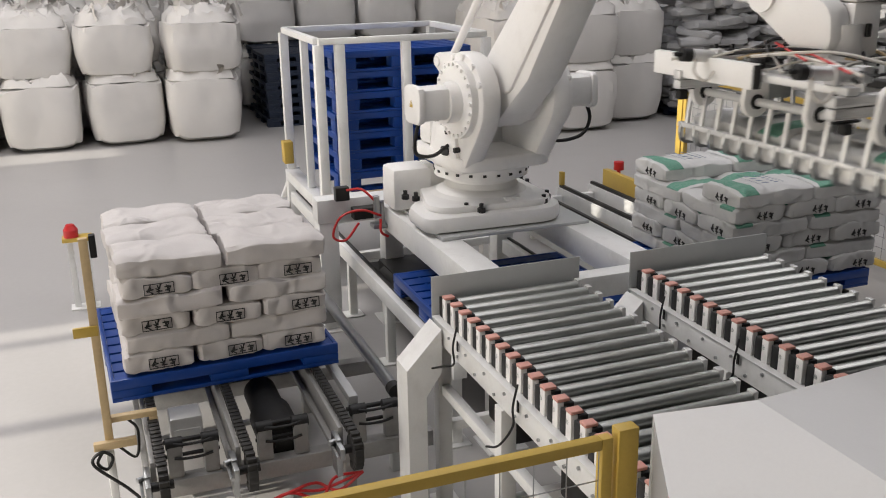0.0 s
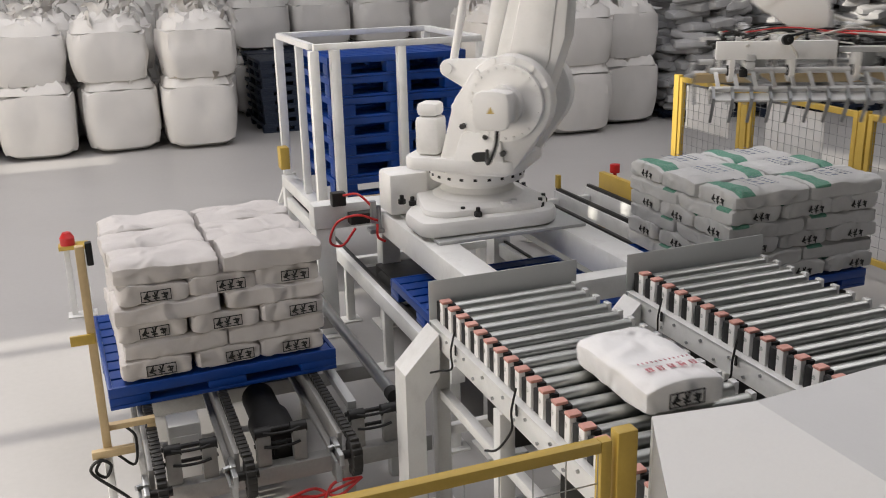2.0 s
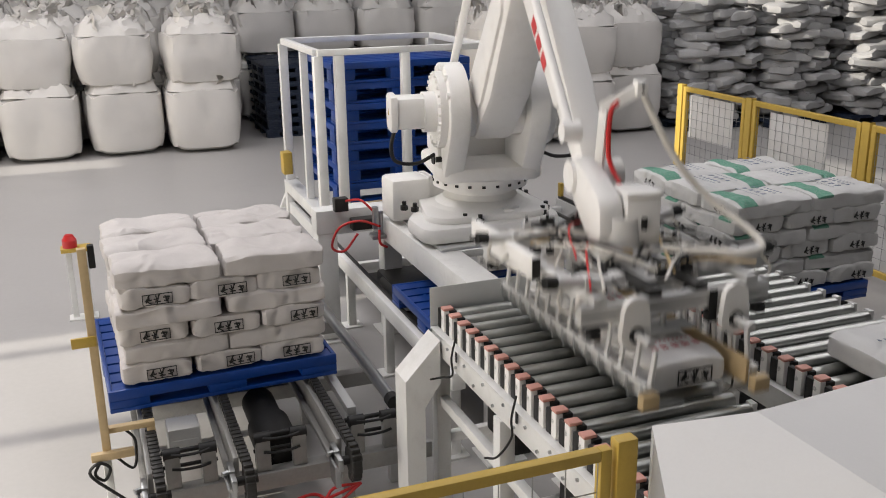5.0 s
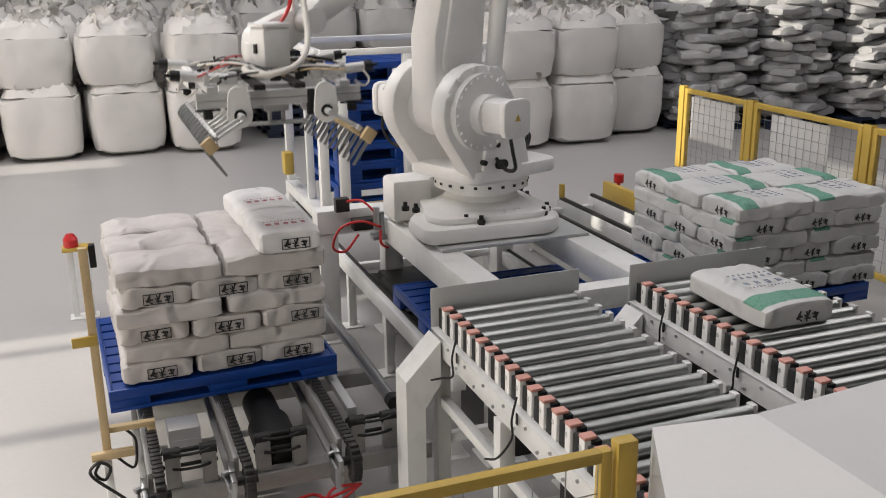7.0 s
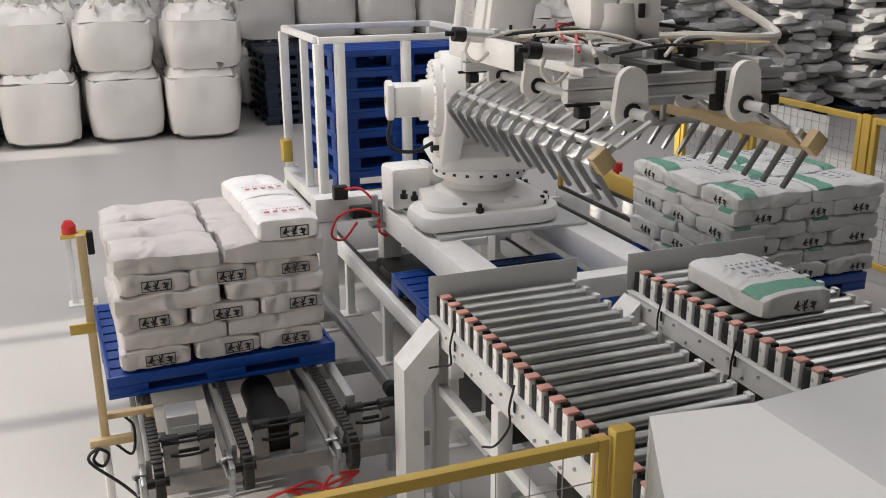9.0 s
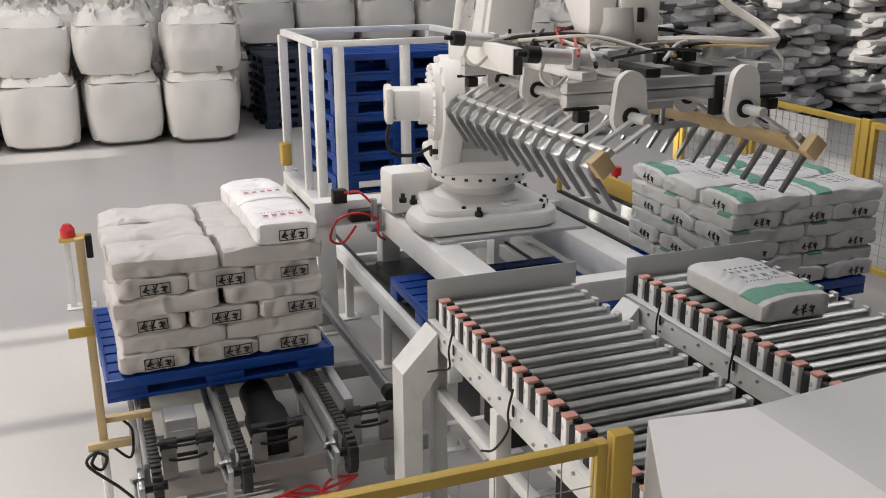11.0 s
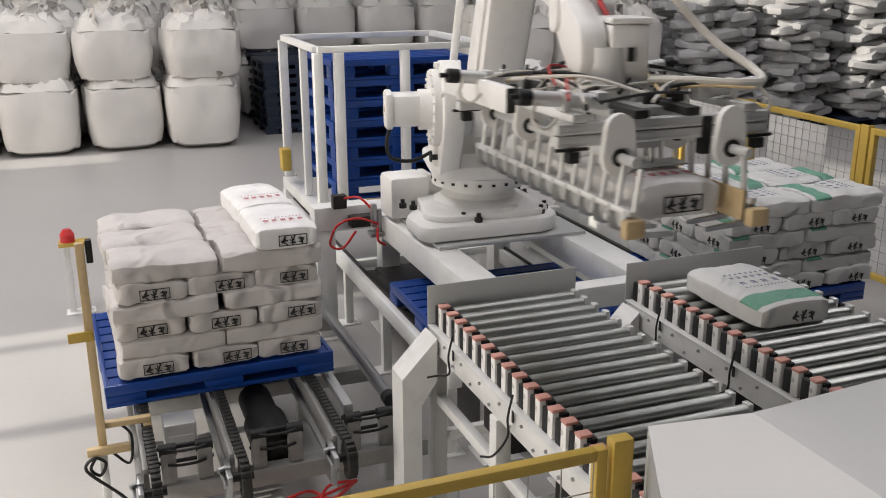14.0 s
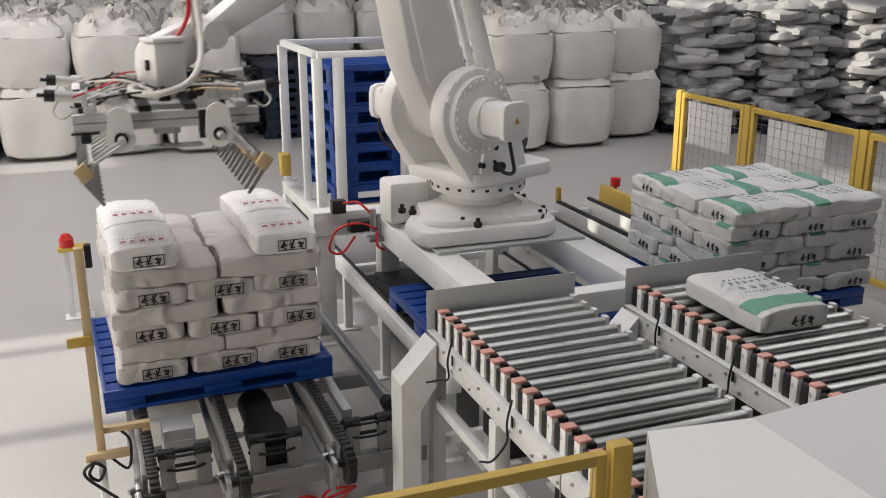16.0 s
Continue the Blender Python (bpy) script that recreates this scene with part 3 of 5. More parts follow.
for row, y in enumerate((10.2, 11.35)):
    for i in range(5):
        x = -2.75 + 1.11 * i + (0.2 if row else 0) + (0.06 if i == 4 else 0)
        for lev in range(2):
            bulk_bag(x + bulk_rng.uniform(-0.04, 0.04), y - (0.22 if i == 4 else 0) + bulk_rng.uniform(-0.05, 0.05), 0.98 * lev, "large white bulk bag in a two-high row", "bulk bags")
for i in range(14):
    x = -3.6 + 1.13 * i
    for lev in range(2):
        bulk_bag(x, 12.6 + bulk_rng.uniform(-0.06, 0.06), 1.0 * lev + (0.12 if lev else 0), "large white bulk bag standing in the far row", "bulk bags")
for i in range(3):
    for lev in range(2):
        bulk_bag(6.02 + 1.12 * i, 8.3 + (0.5 if i == 2 else 0) + bulk_rng.uniform(-0.05, 0.05), 0.98 * lev, "large white bulk bag beside the robot cell", "bulk bags")
for i in range(3):
    for lev in range(2):
        bulk_bag(6.4 + 1.12 * i, 9.8 + bulk_rng.uniform(-0.05, 0.05), 0.98 * lev, "large white bulk bag in the second row", "bulk bags")
for i in range(9):
    for lev in range(2):
        bulk_bag(-3.2 + 1.15 * i, 14.2, 1.0 * lev + 0.12 * lev, "large white bulk bag in the rearmost row", "bulk bags")

# ---------------- robot ----------------
BASE = Vector((2.46, 0.98, 1.0))
A0, H2, L1, L2, W0, WD = 0.30, 0.8145, 1.28, 1.35, 0.28, 0.28

robot = thing("palletising_robot", "large white four-axis palletising robot on a steel plate", "robot", Matrix.Translation(BASE))
bm = bmesh.new()
hull(bm, [(0.24, 0.24, 0.20), (0.24, -0.24, 0.20), (-0.14, -0.32, 0.13), (-0.44, 0.10, 0.10), (-0.44, 0.32, 0.10)], 0.105, 22, Matrix.Translation((0, 0, 0.0535)) @ Matrix.Rotation(radians(90), 4, "X"), 0.03)
hull(bm, [(0.20, 0.20, 0.19), (0.20, -0.20, 0.19), (-0.20, -0.20, 0.16), (-0.30, 0.20, 0.16)], 0.05, 22, Matrix.Translation((0, 0, 0.125)) @ Matrix.Rotation(radians(90), 4, "X"), 0.02)
part("base", bm, M_ROBOT, robot)
bm = bmesh.new()
r0, z0 = 0.37, 0.14
for r1, z1 in ((0.30, 0.165), (0.25, 0.20), (0.228, 0.235), (0.226, 0.272)):
    cyl(bm, (0, 0, z0), (0, 0, z1), r0, 44, r1)
    r0, z0 = r1, z1
part("neck", bm, M_ROBOT, robot)
bm = bmesh.new()
box(bm, (-0.55, 0.20, 0.003), (-0.27, 0.46, 0.29), 0.03)
prism(bm, [(-0.28, 0.10), (-0.28, 0.29), (-0.24, 0.29), (-0.10, 0.16), (-0.10, 0.10)], 0.20, Matrix.Translation((0, 0.33, 0)))
part("connector_box", bm, M_ROBOT, robot)
bm = bmesh.new()
for x, y, w in ((0.06, -0.30, 0.035), (0.13, -0.27, 0.022)):
    box(bm, (x - w, y - w * 1.4, 0.12), (x + w, y + w * 1.4, 0.166), 0.006)
part("lifting_pad", bm, M_ROBOT, robot)
bm = bmesh.new()
cyl(bm, (0, 0, 0.104), (0, 0, 0.134), 0.026, 6)
cyl(bm, (0, 0, 0.134), (0, 0, 0.162), 0.015, 8)
ANCHOR = finish(bm, "anchor_bolt", M_BLACK)
for x, y in ((0.30, -0.335), (0.37, -0.24), (-0.24, -0.33), (-0.16, -0.385), (0.39, 0.1), (0.39, 0.2), (-0.49, 0.13), (-0.44, 0.06)):
    share("anchor_bolt", ANCHOR, robot, pose(x, y, 0))

turret = bmesh.new()
cyl(turret, (0, 0, 0.274), (0, 0, 0.345), 0.312, 48)
cyl(turret, (0, 0, 0.345), (0, 0, 0.40), 0.29, 44, 0.27)
hull(turret, [(-0.30, 0.24, 0.10), (-0.30, -0.24, 0.10), (0.26, 0.22, 0.12), (0.26, -0.22, 0.12)], 0.09, 14, Matrix.Translation((0, 0, 0.405)) @ Matrix.Rotation(radians(90), 4, "X"), 0.02)
for s in (-1, 1):
    hull(turret, [(-0.06, 0.42, 0.09), (0.27, 0.42, 0.08), (A0, H2, 0.285), (0.06, 0.76, 0.12)], 0.13, 22, Matrix.Translation((0, s * 0.245, 0)), 0.022)
    cyl(turret, (A0, s * 0.31, H2), (A0, s * 0.355, H2), 0.235, 32)
box(turret, (-0.11, -0.19, 0.44), (-0.03, 0.19, 0.78), 0.02)
# horn that carries the foot of the parallel rod, and raised ribs on the cheeks
hull(turret, [(A0 - 0.02, H2 + 0.10, 0.16), (A0 - 0.40, H2 + 0.19, 0.055)], 0.07, 18, Matrix.Translation((0, -0.225, 0)), 0.014)
cyl(turret, (A0 - 0.40, -0.27, H2 + 0.19), (A0 - 0.40, -0.13, H2 + 0.19), 0.035, 16)
for s in (-1, 1):
    hull(turret, [(0.00, 0.43, 0.05), (0.24, 0.43, 0.05), (0.22, 0.56, 0.05), (0.05, 0.58, 0.05)], 0.03, 12, Matrix.Translation((0, s * 0.318, 0)), 0.01)
    for k in range(5):
        a = radians(25 + 28 * k)
        cyl(turret, (A0 + 0.262 * math.cos(a), s * 0.30, H2 + 0.262 * math.sin(a)), (A0 + 0.262 * math.cos(a), s * 0.322, H2 + 0.262 * math.sin(a)), 0.02, 8)
turret = part("turret", turret, M_ROBOT, robot)
for s in (-1, 1):
    bm = bmesh.new()
    cyl(bm, (0, 0, 0), (0, s * 0.012, 0), 0.011, 6)
    bolt = finish(bm, "ring_bolt", M_ROBOT)
    for i in range(24):
        a = 2 * math.pi * i / 24
        share("ring_bolt", bolt, turret, pose(A0 + 0.215 * math.cos(a), s * 0.355, H2 + 0.215 * math.sin(a)))
    bm = bmesh.new()
    cyl(bm, (A0, s * 0.35, H2 - 0.01), (A0, s * 0.43, H2 - 0.01), 0.125, 20)
    hull(bm, [(A0 - 0.05, H2 - 0.06, 0.045), (A0 + 0.05, H2 - 0.06, 0.045), (A0 - 0.05, H2 + 0.05, 0.045), (A0 + 0.05, H2 + 0.05, 0.045)], 0.18, 8, Matrix.Translation((0, s * 0.51, 0)), 0.012)
    hull(bm, [(A0 - 0.06, H2 - 0.07, 0.05), (A0 + 0.06, H2 - 0.07, 0.05), (A0 - 0.06, H2 + 0.06, 0.05), (A0 + 0.06, H2 + 0.06, 0.05)], 0.045, 8, Matrix.Translation((0, s * 0.615, 0)), 0.012)
    part("drive_motor", bm, M_ROBOT, turret)
    bm = bmesh.new()
    prism(bm, [(-0.022, -0.018), (0.022, -0.018), (0.0, 0.022)], 0.002, Matrix.Translation((A0, s * 0.639, H2)))
    part("warning_sticker", bm, M_YELLOW, turret)
    bm = bmesh.new()
    tube(bm, [(A0 + 0.03, s * 0.60, H2 - 0.09), (A0 + 0.03, s * 0.63, H2 - 0.20), (A0 - 0.02, s * 0.60, H2 - 0.31), (A0 - 0.08, s * 0.46, H2 - 0.345), (A0 - 0.12, s * 0.335, H2 - 0.30)], 0.012)
    part("motor_cable", bm, M_BLACK, turret)
    for x, z in ((0.17, 0.60), (0.02, 0.66), (0.28, 0.50)):
        bm = bmesh.new()
        cyl(bm, (x, s * 0.30, z), (x, s * 0.345, z), 0.018, 8)
        part("plug", bm, M_DARK, turret)
    bm = bmesh.new()
    hull(bm, [(0.11, 0.47, 0.03), (0.16, 0.475, 0.03)], 0.008, 14, Matrix.Translation((0, s * 0.336, 0)))
    part("cable_opening", bm, M_BLACK, turret)
bm = bmesh.new()
box(bm, (-0.011, -0.004, -0.008), (0.011, 0.004, 0.008))
STUD = finish(bm, "ring_stud", M_DARK)
for i in range(22):
    share("ring_stud", STUD, turret, Matrix.Rotation(2 * math.pi * i / 22, 4, "Z") @ Matrix.Translation((0, 0.313, 0.310)))
bm = bmesh.new()
box(bm, (-0.32, -0.30, 0.455), (-0.155, -0.13, 0.70), 0.03)
box(bm, (-0.31, -0.29, 0.70), (-0.165, -0.14, 0.79), 0.03)
part("slewing_motor", bm, M_ROBOT, turret)
bm = bmesh.new()
for k in range(4):
    tube(bm, [(-0.30 - 0.02 * k, -0.12, 0.56), (-0.36, 0.02 + 0.02 * k, 0.52 + 0.02 * k), (-0.30, 0.13, 0.50), (-0.20, 0.17, 0.47)], 0.01)
part("cable_bundle", bm, M_BLACK, turret)

# lower arm: local +z runs from shoulder to elbow
bm = bmesh.new()
hull(bm, [(0, 0, 0.19), (0.05, 0.42, 0.19), (0, L1, 0.13)], 0.25, 22, None, 0.035)
hull(bm, [(0.04, 0.28, 0.13), (0.02, 0.95, 0.10)], 0.29, 16, None, 0.02)
cyl(bm, (0, -0.19, L1), (0, 0.19, L1), 0.11, 24)
cyl(bm, (0, -0.178, 0), (0, 0.178, 0), 0.17, 28)
lower_arm = part("lower_arm", bm, M_ROBOT, robot)
bm = bmesh.new()
cyl(bm, (0, 0, 0.0), (0, 0, L1), 0.026, 14)
for z in (0, L1):
    cyl(bm, (0, -0.05, z), (0, 0.05, z), 0.055, 16)
parallel_rod = part("parallel_rod", bm, M_ROBOT, robot)
bm = bmesh.new()
cyl(bm, (0, 0, 0), (0, 0, L1 * 0.62), 0.055, 18)
cyl(bm, (0, 0, L1 * 0.62), (0, 0, L1), 0.03, 14)
for z in (0, L1):
    cyl(bm, (0, -0.06, z), (0, 0.06, z), 0.06, 16)
drive_rod = part("drive_rod", bm, M_ROBOT, robot)
bm = bmesh.new()
hull(bm, [(0, 0, 0.14), (-0.30, 0.02, 0.08)], 0.12, 18, None, 0.02)
drive_crank = part("drive_crank", bm, M_ROBOT, robot)
# forearm: local +x runs from elbow to wrist
bm = bmesh.new()
hull(bm, [(-0.34, 0.03, 0.09), (0, 0, 0.17), (0.45, 0.0, 0.115), (L2, 0, 0.06)], 0.14, 22, None, 0.03)
hull(bm, [(0.1, 0.0, 0.10), (L2 - 0.45, 0, 0.06)], 0.18, 16, None, 0.02)
cyl(bm, (L2, -0.105, 0), (L2, 0.105, 0), 0.07, 20)
forearm = part("forearm", bm, M_ROBOT, robot)
for s in (-1, 1):
    for k, (x0, x1) in enumerate(((0.42, 0.50), (0.53, 0.61), (0.64, 0.72))):
        bm = bmesh.new()
        box(bm, (x0, s * 0.091 - 0.002, -0.045), (x1, s * 0.091 + 0.002, 0.045))
        part("red_mark", bm, M_RED, forearm, "plain red mark painted on the forearm")
bm = bmesh.new()
cyl(bm, (0, 0, 0), (L2, 0, 0), 0.022, 12)
for x in (0, L2):
    cyl(bm, (x, -0.04, 0), (x, 0.04, 0), 0.045, 14)
wrist_rod = part("wrist_rod", bm, M_ROBOT, robot)
bm = bmesh.new()
hull(bm, [(0, 0, 0.13), (-0.40, 0.19, 0.055), (0.03, 0.20, 0.06)], 0.10, 16, None, 0.02)
link_triangle = part("link_triangle", bm, M_ROBOT, robot)
# wrist: hangs upright under the forearm's end, flange at (W0, 0, -WD)
SIDE = Matrix.Translation((0, -0.055, 0))
bm = bmesh.new()
hull(bm, [(0, 0, 0.085), (0.12, -0.05, 0.10), (W0 - 0.03, -0.10, 0.10), (W0 - 0.02, -0.15, 0.095)], 0.11, 18, SIDE, 0.025)
cyl(bm, (0, -0.125, 0), (0, 0.06, 0), 0.07, 24)
cyl(bm, (W0, 0, -WD + 0.045), (W0, 0, -0.10), 0.10, 26, 0.09)
cyl(bm, (W0, 0, -WD), (W0, 0, -WD + 0.05), 0.125, 28)
wrist = part("wrist", bm, M_ROBOT, robot)
# turning motor beside the wrist, with its cover lip and plug
bm = bmesh.new()
box(bm, (W0 - 0.085, 0.004, -0.225), (W0 + 0.075, 0.152, -0.02), 0.014)
box(bm, (W0 - 0.09, 0.0, -0.018), (W0 + 0.08, 0.158, 0.004), 0.006)
wrist_motor = part("wrist_motor", bm, M_ROBOT, wrist)
bm = bmesh.new()
box(bm, (W0 + 0.076, 0.065, -0.15), (W0 + 0.09, 0.088, -0.10), 0.003)
part("plug", bm, M_DARK, wrist_motor)
# hose bracket: upright, then a short boom with a bolted clamp
bm = bmesh.new()
bar(bm, (0.05, -0.01, 0.0), (0.07, 0.0, 0.29), 0.02, 0.045, 0.004)
bar(bm, (0.07, -0.01, 0.292), (0.12, 0.12, 0.375), 0.02, 0.055, 0.004)
box(bm, (0.095, 0.108, 0.355), (0.15, 0.158, 0.415), 0.005)
hose_bracket = part("hose_bracket", bm, M_ROBOT, wrist)
bm = bmesh.new()
for z in (0.372, 0.398):
    cyl(bm, (0.148, 0.133, z), (0.156, 0.133, z), 0.007, 6)
part("clamp_bolt", bm, M_DARK, hose_bracket)
bm = bmesh.new()
tube(bm, [(W0 - 0.10, 0.04, 0.0), (0.13, 0.025, 0.05), (0.095, 0.015, 0.12), (0.092, 0.02, 0.28), (0.10, 0.05, 0.33)], 0.011)
part("red_hose", bm, M_RED, wrist, "red cable hose")
bm = bmesh.new()
tube(bm, [(0.13, 0.14, 0.37), (0.15, 0.20, 0.24), (0.19, 0.30, 0.06), (0.27, 0.43, -0.09), (0.39, 0.52, -0.17), (0.52, 0.51, -0.205), (0.58, 0.39, -0.205), (0.53, 0.25, -0.20), (0.42, 0.13, -0.21)], 0.015)
part("feed_hose", bm, M_HOSE, wrist, "pale ribbed hose hanging in a loop")

# ---------------- gripper ----------------
gripper = thing("bag_gripper", "aluminium claw gripper with two rows of steel fingers", "gripper")
bm = bmesh.new()
box(bm, (-0.14, -0.30, -0.035), (0.14, 0.30, -0.004), 0.004)
cyl(bm, (0, 0, -0.02), (0, 0, 0.0), 0.13, 24)
part("mount_plate", bm, M_ALU, gripper)
for y in (-0.42, 0.42):
    for z in (-0.075, -0.035):
        bm = bmesh.new()
        box(bm, (-0.41, y - 0.022, z - 0.018), (0.41, y + 0.022, z + 0.018), 0.003)
        for zz in (-0.009, 0.009):
            box(bm, (-0.41, y - 0.0245, z + zz - 0.003), (0.41, y - 0.021, z + zz + 0.003))
        part("cross_profile", bm, M_ALU, gripper)
for x in (-0.33, 0.33, -0.1, 0.1):
    bm = bmesh.new()
    box(bm, (x - 0.028, -0.44, -0.0165), (x + 0.028, 0.58, 0.012), 0.004)
    part("long_profile", bm, M_ALU if abs(x) > 0.2 else M_DARK, gripper)
bm = bmesh.new()
box(bm, (-0.40, -0.02, -0.045), (-0.362, 0.60, 0.050), 0.004)
beam = part("side_beam", bm, M_ROBOT, gripper, "white box beam along the valve side")
bm = bmesh.new()
box(bm, (-0.398, -0.028, -0.042), (-0.364, -0.021, 0.046), 0.002)
part("end_plate", bm, M_DARK, beam)
for x in (-0.215, 0.215):
    for y in (-0.49, -0.17, 0.17, 0.49):
        bm = bmesh.new()
        hull(bm, [(0, 0, 0.062), (0, 0.09, 0.052)], 0.026, 18, Matrix.Translation((x, y, -0.125)))
        eye = part("shaft_bearing", bm, M_ROBOT, gripper)
        bm = bmesh.new()
        cyl(bm, (x, y - 0.022, -0.125), (x, y + 0.02, -0.125), 0.030, 14)
        part("bushing", bm, M_BLACK, eye)
for s, y in ((-1, -0.36), (-1, 0.26), (1, -0.30), (1, 0.32)):
    bm = bmesh.new()
    cyl(bm, (s * 0.20, y, 0.034), (s * 0.47, y, 0.062), 0.025, 16)
    box(bm, (s * 0.22 - 0.022, y - 0.03, 0.0125), (s * 0.22 + 0.022, y + 0.03, 0.070), 0.005)
    box(bm, (s * 0.35 - 0.014, y - 0.029, 0.0125), (s * 0.35 + 0.014, y + 0.029, 0.080), 0.005)
    c = part("air_cylinder", bm, M_ALU, gripper)
    bm = bmesh.new()
    cyl(bm, (s * 0.471, y, 0.0625), (s * 0.515, y, 0.067), 0.027, 14)
    cyl(bm, (s * 0.515, y, 0.067), (s * 0.545, y, 0.070), 0.009, 8)
    part("end_cap", bm, M_BLACK, c, "black cylinder end cap")
    bm = bmesh.new()
    tube(bm, [(s * 0.46, y - 0.02, 0.045), (s * 0.485, y - 0.05, 0.0), (s * 0.45, y - 0.07, -0.03), (s * 0.40, y - 0.06, 0.0)], 0.006)
    part("air_hose", bm, M_HOSE, c)
# press posts with their foot, and black hangers on both cross profiles
for y in (-0.30, 0.30):
    bm = bmesh.new()
    box(bm, (-0.06, y - 0.03, -0.14), (0.06, y + 0.03, -0.0355), 0.004)
    press = part("press_block", bm, M_PLATE, gripper)
    for x in (-0.035, 0.035):
        bm = bmesh.new()
        cyl(bm, (x, y, -0.198), (x, y, -0.1405), 0.011, 12)
        part("press_rod", bm, M_STEEL, press)
    bm = bmesh.new()
    box(bm, (-0.16, y - 0.05, -0.206), (0.16, y + 0.05, -0.1985), 0.003)
    part("press_foot", bm, M_PLATE, press)
for y in (-0.447, 0.447):
    for x in (0.15,):
        bm = bmesh.new()
        box(bm, (x - 0.018, y - 0.004, -0.15), (x + 0.018, y + 0.0, -0.02), 0.002)
        box(bm, (x - 0.018, y - 0.03 * (y > 0), -0.15), (x + 0.018, y + 0.03 * (y < 0), -0.098), 0.003)
        part("hanger", bm, M_BLACK, gripper)
    for x in (-0.36, 0.36):
        bm = bmesh.new()
        box(bm, (x - 0.06, y - 0.008, -0.104), (x + 0.06, y + 0.008, -0.094), 0.002)
        box(bm, (x - 0.022, y - 0.02, -0.142), (x + 0.022, y + 0.02, -0.104), 0.006)
        part("sensor", bm, M_BLACK, gripper, "small black sensor")
grng = random.Random(8)
for i in range(34):
    m = (M_HOSE, M_BLACK, M_BLACK, M_HOSE, M_DARK, M_BRASS, M_HOSE, M_BLACK, M_DARK, M_HOSE, M_RED)[i % 11]
    a = Vector((grng.uniform(-0.12, 0.12), grng.uniform(-0.45, 0.45), grng.uniform(0.02, 0.06)))
    b = Vector((grng.choice((-1, 1)) * grng.uniform(0.25, 0.42), grng.uniform(-0.52, 0.52), grng.uniform(0.02, 0.07)))
    mid = (a + b) / 2 + Vector((grng.uniform(-0.05, 0.05), grng.uniform(-0.10, 0.10), grng.uniform(0.01, 0.04)))
    bm = bmesh.new()
    tube(bm, [a, mid, b], grng.uniform(0.004, 0.008), 7)
    part("air_hose", bm, m, gripper)
for i in range(30):
    x, y = grng.uniform(-0.27, 0.27), -0.33 + 0.029 * i
    if abs(x) < 0.15 and abs(y) < 0.15:
        x += 0.16 if x > 0 else -0.16
    w, d, h = grng.uniform(0.012, 0.035), grng.uniform(0.010, 0.018), grng.uniform(0.02, 0.05)
    bm = bmesh.new()
    box(bm, (x - w, y - d, 0.0125), (x + w, y + d, 0.0125 + h), 0.004)
    valve = part("valve_block", bm, (M_BLACK, M_DARK, M_ALU, M_STEEL, M_DARK)[i % 5], gripper)
    bm = bmesh.new()
    cyl(bm, (x, y, 0.0125 + h), (x, y, 0.0125 + h + 0.018), 0.007, 8)
    part("fitting", bm, (M_STEEL, M_BLACK)[i % 2], valve)
bm = bmesh.new()
outline = [(0.006, -0.150), (0.030, -0.150), (0.034, -0.195), (0.022, -0.232), (-0.005, -0.244), (-0.150, -0.250), (-0.152, -0.238), (-0.010, -0.226), (0.008, -0.215), (0.014, -0.190)]
prism(bm, outline, 0.016)
FINGER = finish(bm, "finger", M_STEEL, False)
bm = bmesh.new()
bar(bm, (0.0, 0, -0.012), (0.017, 0, -0.150), 0.012, 0.022, 0.002, up=(0, 1, 0))
ARM = finish(bm, "claw_arm", M_ALU, False)


def claw(side):
    bm = bmesh.new()
    cyl(bm, (0, -0.60, 0), (0, 0.60, 0), 0.017, 12)
    box(bm, (0.004, -0.62, -0.168), (0.030, 0.62, -0.146), 0.004)
    ob = part("claw", bm, M_ALU, gripper)
    ob.scale = (1, 1, 1)
    for i in range(13):
        y = -0.60 + 0.1 * i
        share("finger", FINGER, ob, pose(0, y, 0))
        share("claw_arm", ARM, ob, pose(0, y + 0.03, 0))
    for y in (-0.635 * side,):
        bm = bmesh.new()
        box(bm, (-0.02, y - 0.03, -0.235), (0.05, y + 0.01, -0.175), 0.006)
        part("end_block", bm, M_BRASS, ob, "worn brown end block")
    bm = bmesh.new()
    box(bm, (-0.012, -0.60, -0.226), (0.002, 0.60, -0.125 if side > 0 else -0.172), 0.002)
    part("finger_bar", bm, M_BRASS if side > 0 else M_ALU, ob, "worn brown steel finger bar" if side > 0 else "")
    return ob


claw_right = claw(1)
claw_left = claw(-1)

# ---------------- robot stand ----------------


def one(bm, name, label, category, material, group=""):
    return tagged(part(name, bm, material), label, category, group)


stand = thing("robot_stand", "welded light grey steel frame carrying the robot", "machine frame")
for x0, x1 in ((1.93, 2.13), (2.86, 3.06)):
    bm = bmesh.new()
    box(bm, (x0, -0.42, 0.80), (x1, 1.90, 0.975), 0.008)
    part("long_beam", bm, M_FRAME, stand)
bm = bmesh.new()
box(bm, (2.135, -0.42, 0.84), (2.855, -0.30, 0.97), 0.006)
part("front_beam", bm, M_FRAME, stand)
bm = bmesh.new()
box(bm, (3.065, -0.42, 0.84), (3.40, -0.30, 0.97), 0.006)
part("side_beam", bm, M_FRAME, stand)
bm = bmesh.new()
box(bm, (1.50, 1.68, 0.83), (1.925, 1.84, 1.0), 0.006)
part("cross_beam", bm, M_FRAME, stand)
bm = bmesh.new()
box(bm, (2.00, 0.50, 0.976), (3.02, 1.70, 0.997), 0.003)
part("base_plate", bm, M_PLATE, stand, "thick grey steel base plate")
